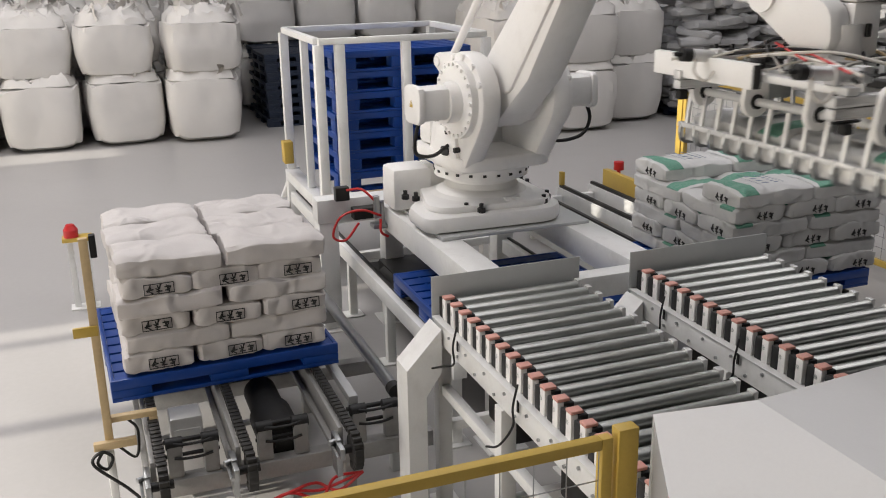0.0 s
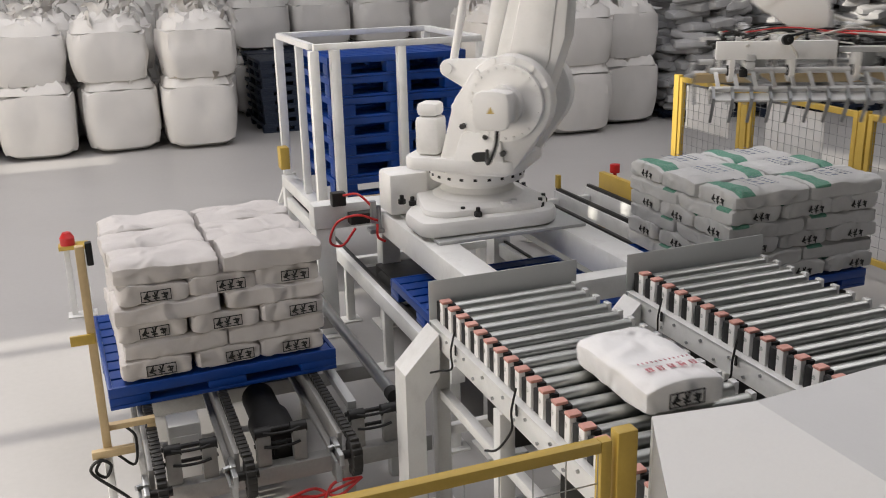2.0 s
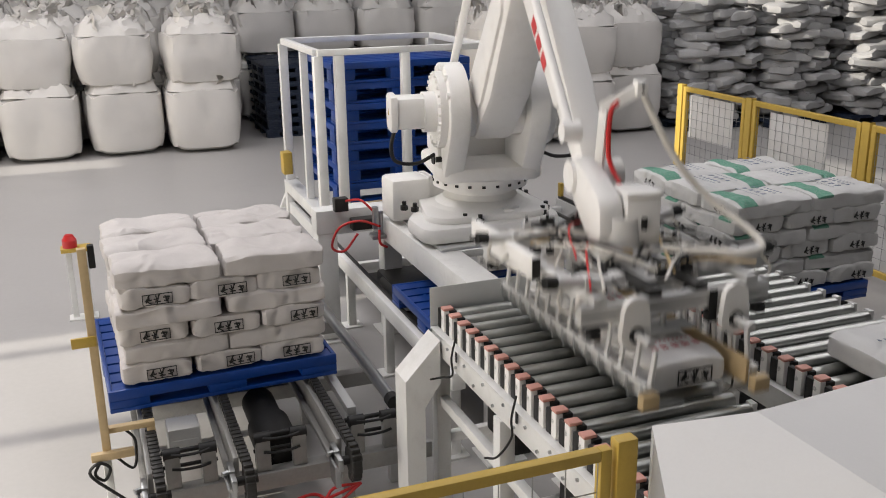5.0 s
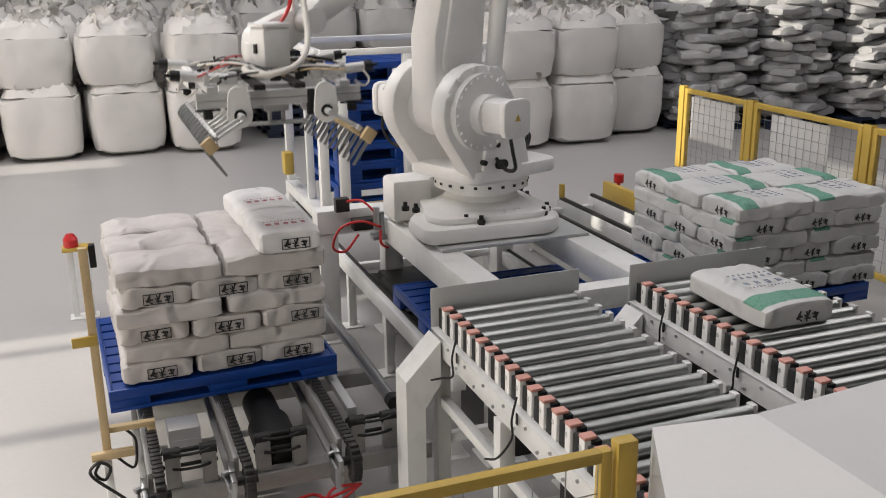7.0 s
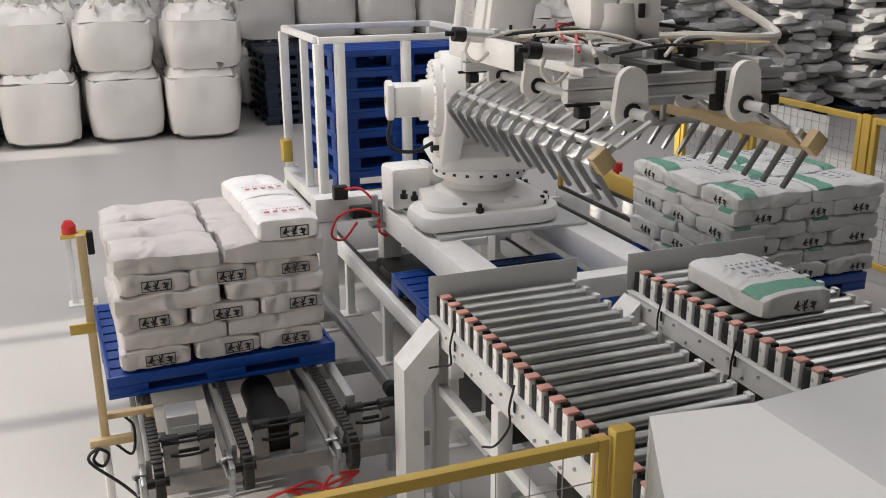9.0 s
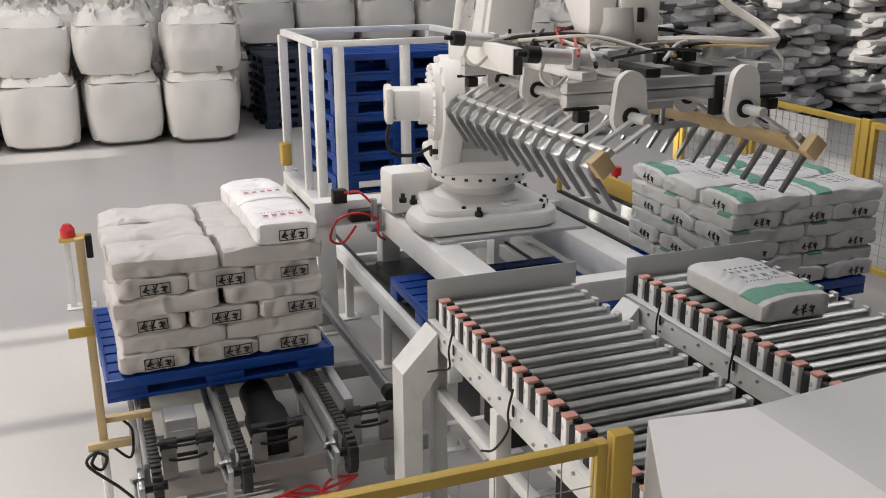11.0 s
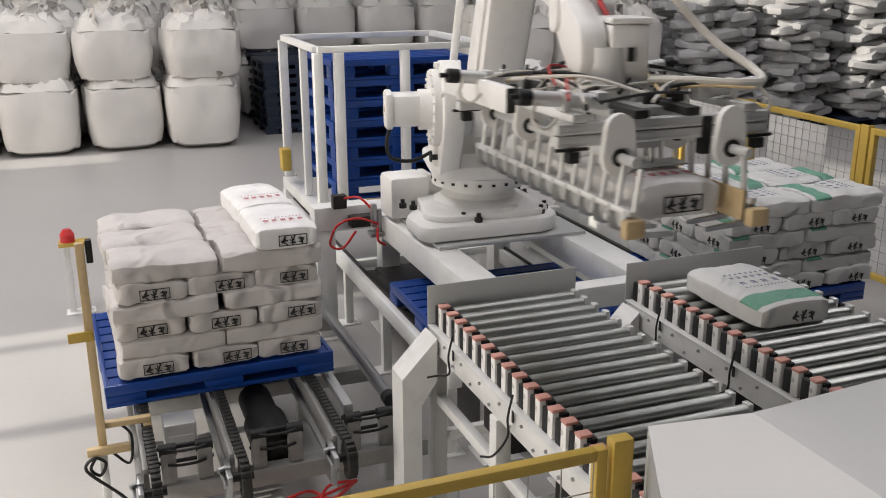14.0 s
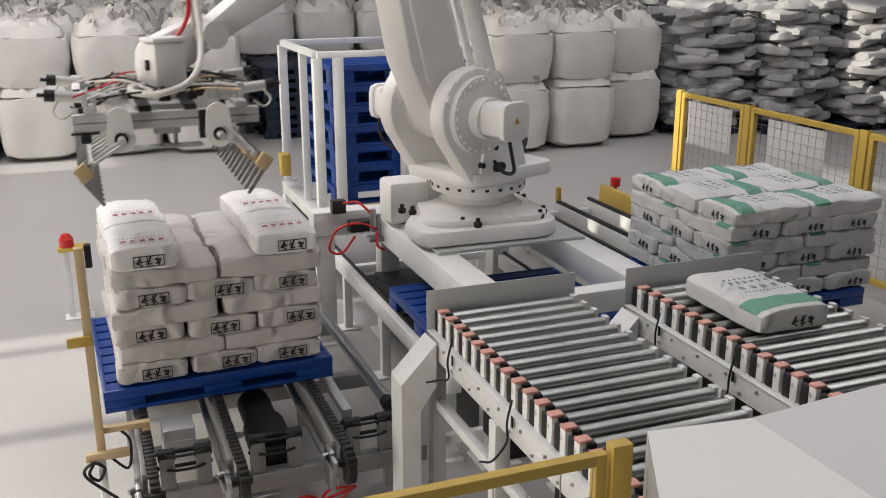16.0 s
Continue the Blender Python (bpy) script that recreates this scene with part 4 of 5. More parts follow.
for x, y in ((1.51, 1.69), (2.90, -0.38), (2.90, 1.7), (2.0, 1.7), (1.96, -0.38)):
    bm = bmesh.new()
    box(bm, (x, y, 0.015), (x + 0.14, y + 0.14, 0.80 if x > 1.6 else 0.828), 0.006)
    box(bm, (x - 0.05, y - 0.05, 0.0), (x + 0.19, y + 0.19, 0.014), 0.003)
    part("leg", bm, M_FRAME, stand)

# ---------------- pallet magazine with its cage ----------------
cage = thing("pallet_magazine", "light grey steel cage guiding a stack of pallets", "cage")
X0, X1, Y0, Y1, ZB, ZT = 1.80, 3.22, 2.66, 3.98, 0.74, 2.01
for x, y, w in ((X0, Y0, 0.075), (X0 + 0.17, Y0, 0.075), (X0 + 0.72, Y0, 0.07), (X1, Y0, 0.07), (X0, Y0 + 0.50, 0.06), (X0, Y1, 0.075), (X1, Y1, 0.07)):
    bm = bmesh.new()
    box(bm, (x - w / 2, y - w / 2, ZB), (x + w / 2, y + w / 2, ZT - 0.026), 0.004)
    part("post", bm, M_FRAME, cage)
for a, b in (((X0, Y0, ZT), (X1, Y0, ZT)), ((X0, Y0 + 0.045, ZT), (X0, Y1 - 0.045, ZT)), ((X0, Y1, ZT), (X1, Y1, ZT)), ((X1, Y0 + 0.045, ZT), (X1, Y1 - 0.045, ZT))):
    bm = bmesh.new()
    bar(bm, a, b, 0.055, 0.05, 0.004)
    part("top_rail", bm, M_FRAME, cage)
for a, b in (((X0, Y0, ZB), (X1, Y0, ZB)), ((X0, Y0 + 0.06, ZB), (X0, Y1, ZB)), ((X1, Y0 + 0.06, ZB), (X1, Y1, ZB))):
    bm = bmesh.new()
    bar(bm, (a[0], a[1], a[2] - 0.052), (b[0], b[1], b[2] - 0.052), 0.12, 0.10, 0.005)
    part("bottom_rail", bm, M_FRAME, cage)
for x, y in ((X0, Y0), (X1, Y0), (X0, Y1), (X1, Y1)):
    bm = bmesh.new()
    box(bm, (x - 0.05, y - 0.05, 0.0), (x + 0.05, y + 0.05, ZB - 0.104), 0.004)
    part("leg", bm, M_FRAME, cage)
bm = bmesh.new()
prism(bm, [(X0 - 0.10, 0.45), (X0 + 0.02, 0.45), (X0 + 0.09, ZB - 0.01), (X0 + 0.02, ZB - 0.01)], 0.05, Matrix.Translation((0, Y1 + 0.08, 0)))
part("slanting_brace", bm, M_FRAME, cage)
bm = bmesh.new()
box(bm, (X0 - 0.13, Y0 + 0.95, 0.86), (X0 - 0.045, Y0 + 1.08, 1.06), 0.01)
part("sensor_box", bm, M_YELLOW, cage, "yellow sensor box")
bm = bmesh.new()
box(bm, (X0 + 0.06, Y0 - 0.06, ZB + 0.003), (X1, Y0 + 0.055, ZB + 0.035), 0.003)
tagged(part("timber_plank", bm, M_WOOD), "pale timber plank lying on the cage's lower rail", "plank")
for i in range(7):
    pallet("blue plastic pallet in a tall stack inside the cage", pose(X0 + 0.14 + 0.008 * ((i * 5) % 3), Y0 + 0.12 + 0.006 * ((i * 7) % 4), 0.75 + i * 0.166), PALS, "stacked empty pallets")

# ---------------- feed conveyor for empty pallets ----------------
feed = thing("pallet_feed_conveyor", "low grey chain conveyor feeding empty pallets", "conveyor")
for x in (1.80, 2.40, 2.98):
    bm = bmesh.new()
    box(bm, (x - 0.04, -0.28, 0.43), (x + 0.04, 3.9, 0.535), 0.005)
    part("side_rail", bm, M_FRAME, feed)
    bm = bmesh.new()
    box(bm, (x + 0.005, -0.26, 0.5355), (x + 0.03, 3.88, 0.549), 0.003)
    part("chain", bm, M_DARK, feed)
for y in (-0.2, 1.0, 1.95, 3.0):
    for x in (1.80, 2.98):
        bm = bmesh.new()
        box(bm, (x - 0.03, y - 0.03, 0.0), (x + 0.03, y + 0.03, 0.428), 0.004)
        box(bm, (x - 0.07, y - 0.07, 0.0), (x + 0.07, y + 0.07, 0.012), 0.002)
        part("leg", bm, M_FRAME, feed)
    bm = bmesh.new()
    box(bm, (1.845, y - 0.03, 0.44), (2.355, y + 0.03, 0.50), 0.004)
    box(bm, (2.445, y - 0.03, 0.44), (2.935, y + 0.03, 0.50), 0.004)
    part("cross_member", bm, M_FRAME, feed)
bm = bmesh.new()
box(bm, (1.95, 1.15, 0.30), (2.3, 1.75, 0.50), 0.02)
cyl(bm, (2.0, 1.0, 0.40), (2.0, 1.6, 0.40), 0.10, 20)
part("drive_motor", bm, M_DARK, feed, "dark geared drive motor")
# dark plate closing the gap between the rails, also darkening the interior
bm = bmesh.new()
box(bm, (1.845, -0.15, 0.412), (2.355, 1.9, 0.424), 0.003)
part("drip_pan", bm, M_DARK, feed, "dark plate between the rails")
# valve with red air hoses on the stand
valve = thing("air_valve_unit", "small air valve unit with looping red hoses", "valve unit")
bm = bmesh.new()
box(bm, (1.62, 1.60, 1.003), (1.72, 1.67, 1.10), 0.006)
box(bm, (1.74, 1.58, 0.86), (1.93, 1.67, 0.94), 0.006)
part("body", bm, M_DARK, valve)
bm = bmesh.new()
box(bm, (1.845, 1.42, 0.90), (1.885, 1.46, 1.06), 0.006)
cyl(bm, (1.90, 1.44, 0.86), (1.90, 1.44, 1.02), 0.022, 10)
box(bm, (1.83, 1.40, 0.83), (1.93, 1.50, 0.86), 0.004)
part("regulator", bm, M_STEEL, valve)
for pts in ([(1.86, 1.44, 1.02), (1.78, 1.50, 1.10), (1.70, 1.60, 1.08)], [(1.89, 1.42, 0.92), (1.74, 1.40, 0.98), (1.60, 1.42, 0.94), (1.55, 1.45, 0.80), (1.64, 1.46, 0.76), (1.75, 1.50, 0.86)], [(1.88, 1.40, 0.90), (1.87, 1.36, 0.82), (1.92, 1.36, 0.78)]):
    bm = bmesh.new()
    tube(bm, pts, 0.009)
    part("red_hose", bm, M_RED, valve, "red air hose")

# ---------------- chain conveyor under the finished pallet ----------------
chainc = thing("chain_conveyor", "low three-strand chain conveyor under the loaded pallet", "conveyor")
for x in (0.14, 0.53, 1.03):
    bm = bmesh.new()
    box(bm, (x - 0.012, -0.62, 0.33), (x + 0.012, 1.75, 0.462), 0.003)
    box(bm, (x - 0.042, -0.62, 0.33), (x - 0.013, 1.75, 0.36), 0.002)
    rail = part("chain_rail", bm, M_CHAINFRAME, chainc)
    bm = bmesh.new()
    for k in range(62):
        y = -0.72 + k * 0.04
        box(bm, (x + 0.014, y, 0.462), (x + 0.058, y + 0.031, 0.498), 0.004)
        cyl(bm, (x + 0.010, y + 0.035, 0.480), (x + 0.062, y + 0.035, 0.480), 0.009, 6)
    for k in range(9):
        a = math.pi * (0.1 + k / 9)
        y, z = -0.73 - 0.085 * math.sin(a), 0.40 + 0.085 * math.cos(a)
        box(bm, (x + 0.014, y - 0.018, z - 0.018), (x + 0.058, y + 0.018, z + 0.018), 0.004)
    tagged(part("chain", bm, M_DARK, chainc, "greasy dark roller chain"), kind="stuff")
    bm = bmesh.new()
    cyl(bm, (x + 0.018, -0.73, 0.40), (x + 0.052, -0.73, 0.40), 0.07, 22)
    cyl(bm, (x - 0.03, -0.73, 0.40), (x + 0.08, -0.73, 0.40), 0.022, 12)
    part("sprocket", bm, M_DARK, chainc)
    bm = bmesh.new()
    box(bm, (x - 0.045, -0.70, 0.24), (x - 0.016, -0.60, 0.44), 0.004)
    box(bm, (x - 0.045, -0.78, 0.37), (x - 0.02, -0.60, 0.43), 0.004)
    cyl(bm, (x - 0.075, -0.68, 0.42), (x - 0.03, -0.66, 0.42), 0.014, 8)
    cyl(bm, (x - 0.06, -0.80, 0.40), (x - 0.06, -0.64, 0.40), 0.008, 8)
    part("tension_plate", bm, M_STEEL, chainc)
for y in (-0.48, 0.5, 1.4):
    bm = bmesh.new()
    box(bm, (0.10, y - 0.04, 0.20), (1.55, y + 0.04, 0.29), 0.005)
    part("cross_beam", bm, M_CHAINFRAME, chainc)
    for x in (0.12, 1.1):
        bm = bmesh.new()
        box(bm, (x - 0.03, y - 0.03, 0.0), (x + 0.03, y + 0.03, 0.198), 0.004)
        part("leg", bm, M_CHAINFRAME, chainc)
for x in (0.25, 0.42, 0.68, 0.86, 1.16, 1.33):
    bm = bmesh.new()
    box(bm, (x - 0.035, -0.50, 0.291), (x + 0.035, -0.455, 0.455), 0.005)
    part("upright", bm, M_CHAINFRAME, chainc)
    bm = bmesh.new()
    cyl(bm, (x - 0.04, -0.47, 0.462), (x + 0.04, -0.47, 0.462), 0.030, 16)
    part("end_roller", bm, M_BLACK, chainc)
for x in (0.335, 0.77, 1.245):
    bm = bmesh.new()
    cyl(bm, (x - 0.13, -0.42, 0.448), (x + 0.13, -0.42, 0.448), 0.012, 10)
    cyl(bm, (x - 0.13, -0.44, 0.38), (x + 0.13, -0.44, 0.38), 0.010, 10)
    part("tie_bar", bm, M_BLACK, chainc)
bm = bmesh.new()
box(bm, (0.255, -0.22, 0.03), (0.415, -0.06, 0.46), 0.012)
box(bm, (0.27, -0.226, 0.06), (0.40, -0.218, 0.40), 0.004)
part("motor_housing", bm, M_ALU, chainc, "bright sheet steel motor housing")
bm = bmesh.new()
cyl(bm, (0.775, -0.40, 0.335), (0.775, -0.12, 0.335), 0.112, 28)
cyl(bm, (0.775, -0.12, 0.335), (0.775, 0.20, 0.335), 0.09, 24)
box(bm, (0.69, -0.36, 0.10), (0.86, -0.10, 0.26), 0.02)
motor = part("geared_motor", bm, M_BLACK, chainc, "black geared motor")
bm = bmesh.new()
cyl(bm, (0.785, -0.425, 0.31), (0.785, -0.398, 0.31), 0.045, 20)
part("pulley", bm, M_DARK, motor)
for x in (0.335, 0.77, 1.245):
    bm = bmesh.new()
    for z in (0.475, 0.40):
        tube(bm, [(x - 0.09, -0.505, z), (x - 0.04, -0.51, z - 0.007), (x + 0.04, -0.51, z - 0.007), (x + 0.09, -0.505, z)], 0.007)
    part("drive_belt", bm, M_BLACK, chainc, "slack black round drive belts")
bm = bmesh.new()
for k in range(3):
    tube(bm, [(0.35 + 0.12 * k, -0.62, 0.08), (0.55, -0.68 + 0.04 * k, 0.13 - 0.02 * k), (0.75, -0.62 - 0.03 * k, 0.16 + 0.02 * k), (0.9, -0.66 + 0.04 * k, 0.12 + 0.02 * k), (1.0, -0.58 - 0.03 * k, 0.17 - 0.02 * k), (1.15, -0.55, 0.15)], 0.008)
part("red_hose", bm, M_RED, chainc, "loose red air hoses")
for pts in ([(0.15, -0.62, 0.06), (0.3, -0.70, 0.08), (0.5, -0.66, 0.05)],):
    bm = bmesh.new()
    tube(bm, pts, 0.01)
    part("red_hose", bm, M_RED, chainc, "loose red air hose")
# long bright roller beside it
roller_unit = thing("transfer_roller", "long shiny steel roller beside the loaded pallet", "roller")
bm = bmesh.new()
cyl(bm, (1.40, -0.30, 0.47), (1.40, 1.55, 0.47), 0.034, 22)
part("tube", bm, M_STEEL, roller_unit)
for y in (-0.34, 1.58):
    bm = bmesh.new()
    cyl(bm, (1.40, y - 0.03, 0.47), (1.40, y + 0.035, 0.47), 0.04, 18)
    part("bearing", bm, M_BLACK, roller_unit)
    bm = bmesh.new()
    box(bm, (1.365, y - 0.03, 0.0), (1.435, y + 0.03, 0.428), 0.005)
    part("bracket", bm, M_PLATE, roller_unit)
bm = bmesh.new()
box(bm, (1.16, -0.30, 0.41), (1.21, 1.5, 0.455), 0.004)
box(bm, (1.16, -0.30, 0.0), (1.21, -0.25, 0.41), 0.004)
box(bm, (1.16, 1.44, 0.0), (1.21, 1.49, 0.41), 0.004)
part("guide_rail", bm, M_PLATE, roller_unit)

# ---------------- yellow side sensor frame and the beacon ----------------
clamp = thing("sensor_post", "worn yellow upright sensor post with black cable", "post")
bm = bmesh.new()
box(bm, (-0.055, -0.27, 0.42), (-0.015, -0.235, 1.46), 0.004)
part("upright", bm, M_BRASS, clamp)
bm = bmesh.new()
box(bm, (-0.11, -0.30, 0.40), (0.09, -0.265, 0.44), 0.004)
part("lower_arm", bm, M_BRASS, clamp)
bm = bmesh.new()
box(bm, (-0.03, -0.25, 0.515), (0.20, -0.21, 0.545), 0.004)
box(bm, (0.16, -0.25, 0.40), (0.20, -0.21, 0.515), 0.004)
part("upper_arm", bm, M_BRASS, clamp)
bm = bmesh.new()
box(bm, (-0.13, -0.29, 0.99), (-0.02, -0.272, 1.04), 0.004)
part("bracket", bm, M_YELLOW, clamp)
bm = bmesh.new()
box(bm, (-0.01, -0.26, 1.36), (0.02, -0.22, 1.47), 0.006)
part("sensor", bm, M_BLACK, clamp, "black sensor head")
bm = bmesh.new()
tube(bm, [(-0.07, -0.30, 0.40), (-0.10, -0.30, 0.34), (-0.06, -0.30, 0.30), (-0.03, -0.30, 0.36), (-0.08, -0.31, 0.40), (-0.12, -0.31, 0.34), (0.02, -0.34, 0.20), (0.12, -0.40, 0.10)], 0.008)
tube(bm, [(0.0, -0.27, 0.40), (0.08, -0.28, 0.33), (0.10, -0.26, 0.46), (0.06, -0.24, 0.52)], 0.007)
part("cable", bm, M_BLACK, clamp)
bm = bmesh.new()
box(bm, (-0.06, -0.28, 0.0), (-0.02, -0.235, 0.419), 0.004)
part("foot_post", bm, M_FRAME, clamp)
beacon = thing("beacon_post", "white floor post with a red warning beacon", "beacon")
bm = bmesh.new()
box(bm, (-0.21, 2.94, 0.012), (-0.165, 2.985, 0.555), 0.004)
box(bm, (-0.09, 2.94, 0.012), (-0.05, 2.985, 0.555), 0.004)
box(bm, (-0.24, 2.89, 0.0), (-0.02, 3.03, 0.011), 0.003)
part("stand", bm, M_FRAME, beacon)
bm = bmesh.new()
box(bm, (-0.24, 2.90, 0.556), (-0.02, 3.02, 0.59), 0.004)
part("tray", bm, M_YELLOW, beacon)
bm = bmesh.new()
cyl(bm, (-0.17, 2.95, 0.591), (-0.17, 2.95, 0.65), 0.055, 18)
cyl(bm, (-0.17, 2.95, 0.65), (-0.17, 2.95, 0.69), 0.055, 18, 0.03)
part("lamp", bm, M_RED, beacon, "red beacon lens")
bm = bmesh.new()
tube(bm, [(-0.1, 2.93, 0.56), (-0.08, 2.92, 0.40), (-0.12, 2.92, 0.32), (-0.06, 2.93, 0.28)], 0.008)
part("cable", bm, M_BLACK, beacon)

# ---------------- feed rails behind the striped stack ----------------
rails = thing("outfeed_conveyor", "grey conveyor rails leading out behind the striped stack", "conveyor")
for x, z in ((3.95, 0.46), (4.28, 0.46), (4.62, 0.46)):
    bm = bmesh.new()
    box(bm, (x - 0.03, -0.15, z - 0.13), (x + 0.03, 3.3, z), 0.005)
    part("rail", bm, M_FRAME, rails)
    bm = bmesh.new()
    box(bm, (x - 0.018, -0.13, z + 0.0005), (x + 0.018, 3.28, z + 0.03), 0.004)
    part("chain", bm, M_DARK, rails)
bm = bmesh.new()
for z0, z1 in ((0.385, 0.455), (0.27, 0.30)):
    box(bm, (3.895, 1.3, z0), (3.915, 3.3, z1), 0.003)
for y in (1.33, 1.9, 2.5, 3.1):
    box(bm, (3.895, y, 0.301), (3.915, y + 0.17, 0.384), 0.003)
part("side_frame", bm, M_FRAME, rails)
bm = bmesh.new()
box(bm, (3.885, 1.3, 0.245), (3.92, 3.3, 0.268), 0.003)
box(bm, (3.885, 1.3, 0.456), (3.918, 3.3, 0.488), 0.003)
part("belt_edge", bm, M_BLACK, rails, "black belt edges")
bm = bmesh.new()
box(bm, (3.88, 1.3, 0.06), (3.91, 3.3, 0.243), 0.004)
part("skirt_panel", bm, M_PLATE, rails)
for y in (0.0, 1.6, 3.2):
    bm = bmesh.new()
    box(bm, (3.985, y - 0.03, 0.34), (4.245, y + 0.03, 0.40), 0.004)
    box(bm, (4.315, y - 0.03, 0.34), (4.585, y + 0.03, 0.40), 0.004)
    part("cross_member", bm, M_FRAME, rails)
    for x in (3.95, 4.62):
        bm = bmesh.new()
        box(bm, (x - 0.025, y - 0.025, 0.0), (x + 0.025, y + 0.025, 0.328), 0.004)
        part("leg", bm, M_FRAME, rails)
bm = bmesh.new()
box(bm, (4.78, 1.5, 0.40), (4.84, 3.35, 0.58), 0.006)
box(bm, (4.78, 1.5, 0.0), (4.84, 1.56, 0.40), 0.004)
box(bm, (4.78, 3.29, 0.0), (4.84, 3.35, 0.40), 0.004)
part("guard_bar", bm, M_YELLOW, rails, "yellow guard bar")
bm = bmesh.new()
cyl(bm, (4.90, 3.25, 0.58), (4.90, 3.25, 0.66), 0.05, 16)
cyl(bm, (4.90, 3.25, 0.0), (4.90, 3.25, 0.58), 0.02, 10)
part("beacon", bm, M_RED, rails, "red beacon")
bm = bmesh.new()
box(bm, (4.25, 3.22, 0.49), (4.29, 3.27, 0.62), 0.004)
part("stop_pin", bm, M_YELLOW, rails, "yellow stop pin")

# ---------------- fences ----------------


def mesh_panel(parent, a, b, z0, z1, step_h, step_v, r=0.0022):
    a, b = Vector((a[0], a[1], 0)), Vector((b[0], b[1], 0))
    bm = bmesh.new()
    n = int((b - a).length / step_h)
    for i in range(n + 1):
        p = a.lerp(b, i / n)
        cyl(bm, p + Vector((0, 0, z0)), p + Vector((0, 0, z1)), r, 5)
    n = int((z1 - z0) / step_v)
    for i in range(n + 1):
        z = z0 + (z1 - z0) * i / n
        cyl(bm, a + Vector((0, 0, z)), b + Vector((0, 0, z)), r, 5)
    return tagged(part("wire_mesh", bm, M_STEEL, parent, "welded wire mesh"), kind="stuff")


def fence(label, p0, p1, h, w=0.05, mesh=True, step=(0.09, 0.09), half=0.045):
    ob = thing("safety_fence", label, "fence", None, "yellow safety fence")
    a, b = Vector((*p0, 0)), Vector((*p1, 0))
    d = (b - a).normalized()
    for c in (a, b):
        bm = bmesh.new()
        m = Matrix.Translation(c) @ Matrix.Rotation(math.atan2(d.y, d.x), 4, "Z")
        box(bm, (-half, -half * 0.7, 0.0), (half, half * 0.7, h + 0.02), 0.006, m)
        part("post", bm, M_YELLOW, ob)
    a2, b2 = a + d * (half + 0.015), b - d * (half + 0.015)
    up = Vector((0, 0, 1))
    for z in (h - w / 2, 0.12):
        bm = bmesh.new()
        bar(bm, a2 + d * w + up * z, b2 - d * w + up * z, w, w, 0.004)
        part("rail", bm, M_YELLOW, ob)
    for c in (a2 + d * w / 2, b2 - d * w / 2):
        bm = bmesh.new()
        bar(bm, c + up * 0.095, c + up * h, w, w, 0.004, up=d)
        part("stile", bm, M_YELLOW, ob)
    if mesh:
        mesh_panel(ob, (a2 + d * w).xy, (b2 - d * w).xy, 0.15, h - w, *step)
    return ob


F1, F2, F3, F4 = (6.20, 4.12), (6.17, 2.92), (6.13, 1.36), (6.10, -0.2)
for p, q in ((F1, F2), (F2, F3), (F3, F4)):
    f = fence("yellow tubular safety fence panel with wire mesh", p, q, 1.34)
for (x, y0, y1) in ((6.165, 3.22, 3.96), (6.13, 1.85, 2.62)):
    bm = bmesh.new()
    box(bm, (x + 0.036, y0, 0.80), (x + 0.042, y1, 1.26), 0.001)
    sheet = tagged(part("notice_board", bm, M_COVER), "blank white board fixed to the fence mesh", "board")
# near fence below the camera
fence("yellow safety fence panel with square mesh beside the hood", (-0.55, -2.585), (1.40, -2.585), 1.35, 0.036, True, (0.10, 0.10), 0.034)

# ---------------- white hood in front ----------------
hood = thing("machine_hood", "white painted sheet metal machine hood", "hood")
C0, C1, C2 = (1.48, -2.60, 1.397), (1.767, -2.70, 1.434), (2.41, -2.50, 1.337)
RIDGE, RIDGE_END, LEFT_END = (1.79, -3.17, 1.42), (1.80, -3.6, 1.41), (1.06, -3.57, 1.03)
bm = bmesh.new()
bm.faces.new([bm.verts.new(p) for p in (C0, LEFT_END, RIDGE_END, RIDGE, C1)])
bmesh.ops.triangulate(bm, faces=bm.faces[:])
bmesh.ops.solidify(bm, geom=bm.faces[:], thickness=0.006)
part("left_panel", bm, M_COVER, hood)
bm = bmesh.new()
bm.faces.new([bm.verts.new(p) for p in (C1, RIDGE, RIDGE_END, (3.5, -3.6, 1.27), (2.8, -2.40, 1.28), C2)])
bmesh.ops.triangulate(bm, faces=bm.faces[:])
bmesh.ops.solidify(bm, geom=bm.faces[:], thickness=0.006)
part("right_panel", bm, M_COVER, hood)
bm = bmesh.new()
bm.faces.new([bm.verts.new(p) for p in ((1.478, -2.603, 0.0), (1.058, -3.573, 0.0), (1.058, -3.573, 1.028), (1.478, -2.603, 1.395))])
bmesh.ops.solidify(bm, geom=bm.faces[:], thickness=0.008)
part("side_panel", bm, M_COVER, hood)
bm = bmesh.new()
bar(bm, (1.472, -2.628, 0.0), (1.472, -2.628, 1.372), 0.014, 0.014, 0.004, up=(0, 1, 0))
part("corner_trim", bm, M_PLATE, hood)

# ---------------- far stacks ----------------
for k, (x, y) in enumerate(((2.75, 10.3), (3.98, 10.4), (2.8, 11.6))):
    for i in range(8):
        pallet("dark blue plastic pallet in a stack by the bulk bags", pose(x + 0.01 * ((i * 3) % 4), y, i * 0.142), PALD, "dark pallet stacks")

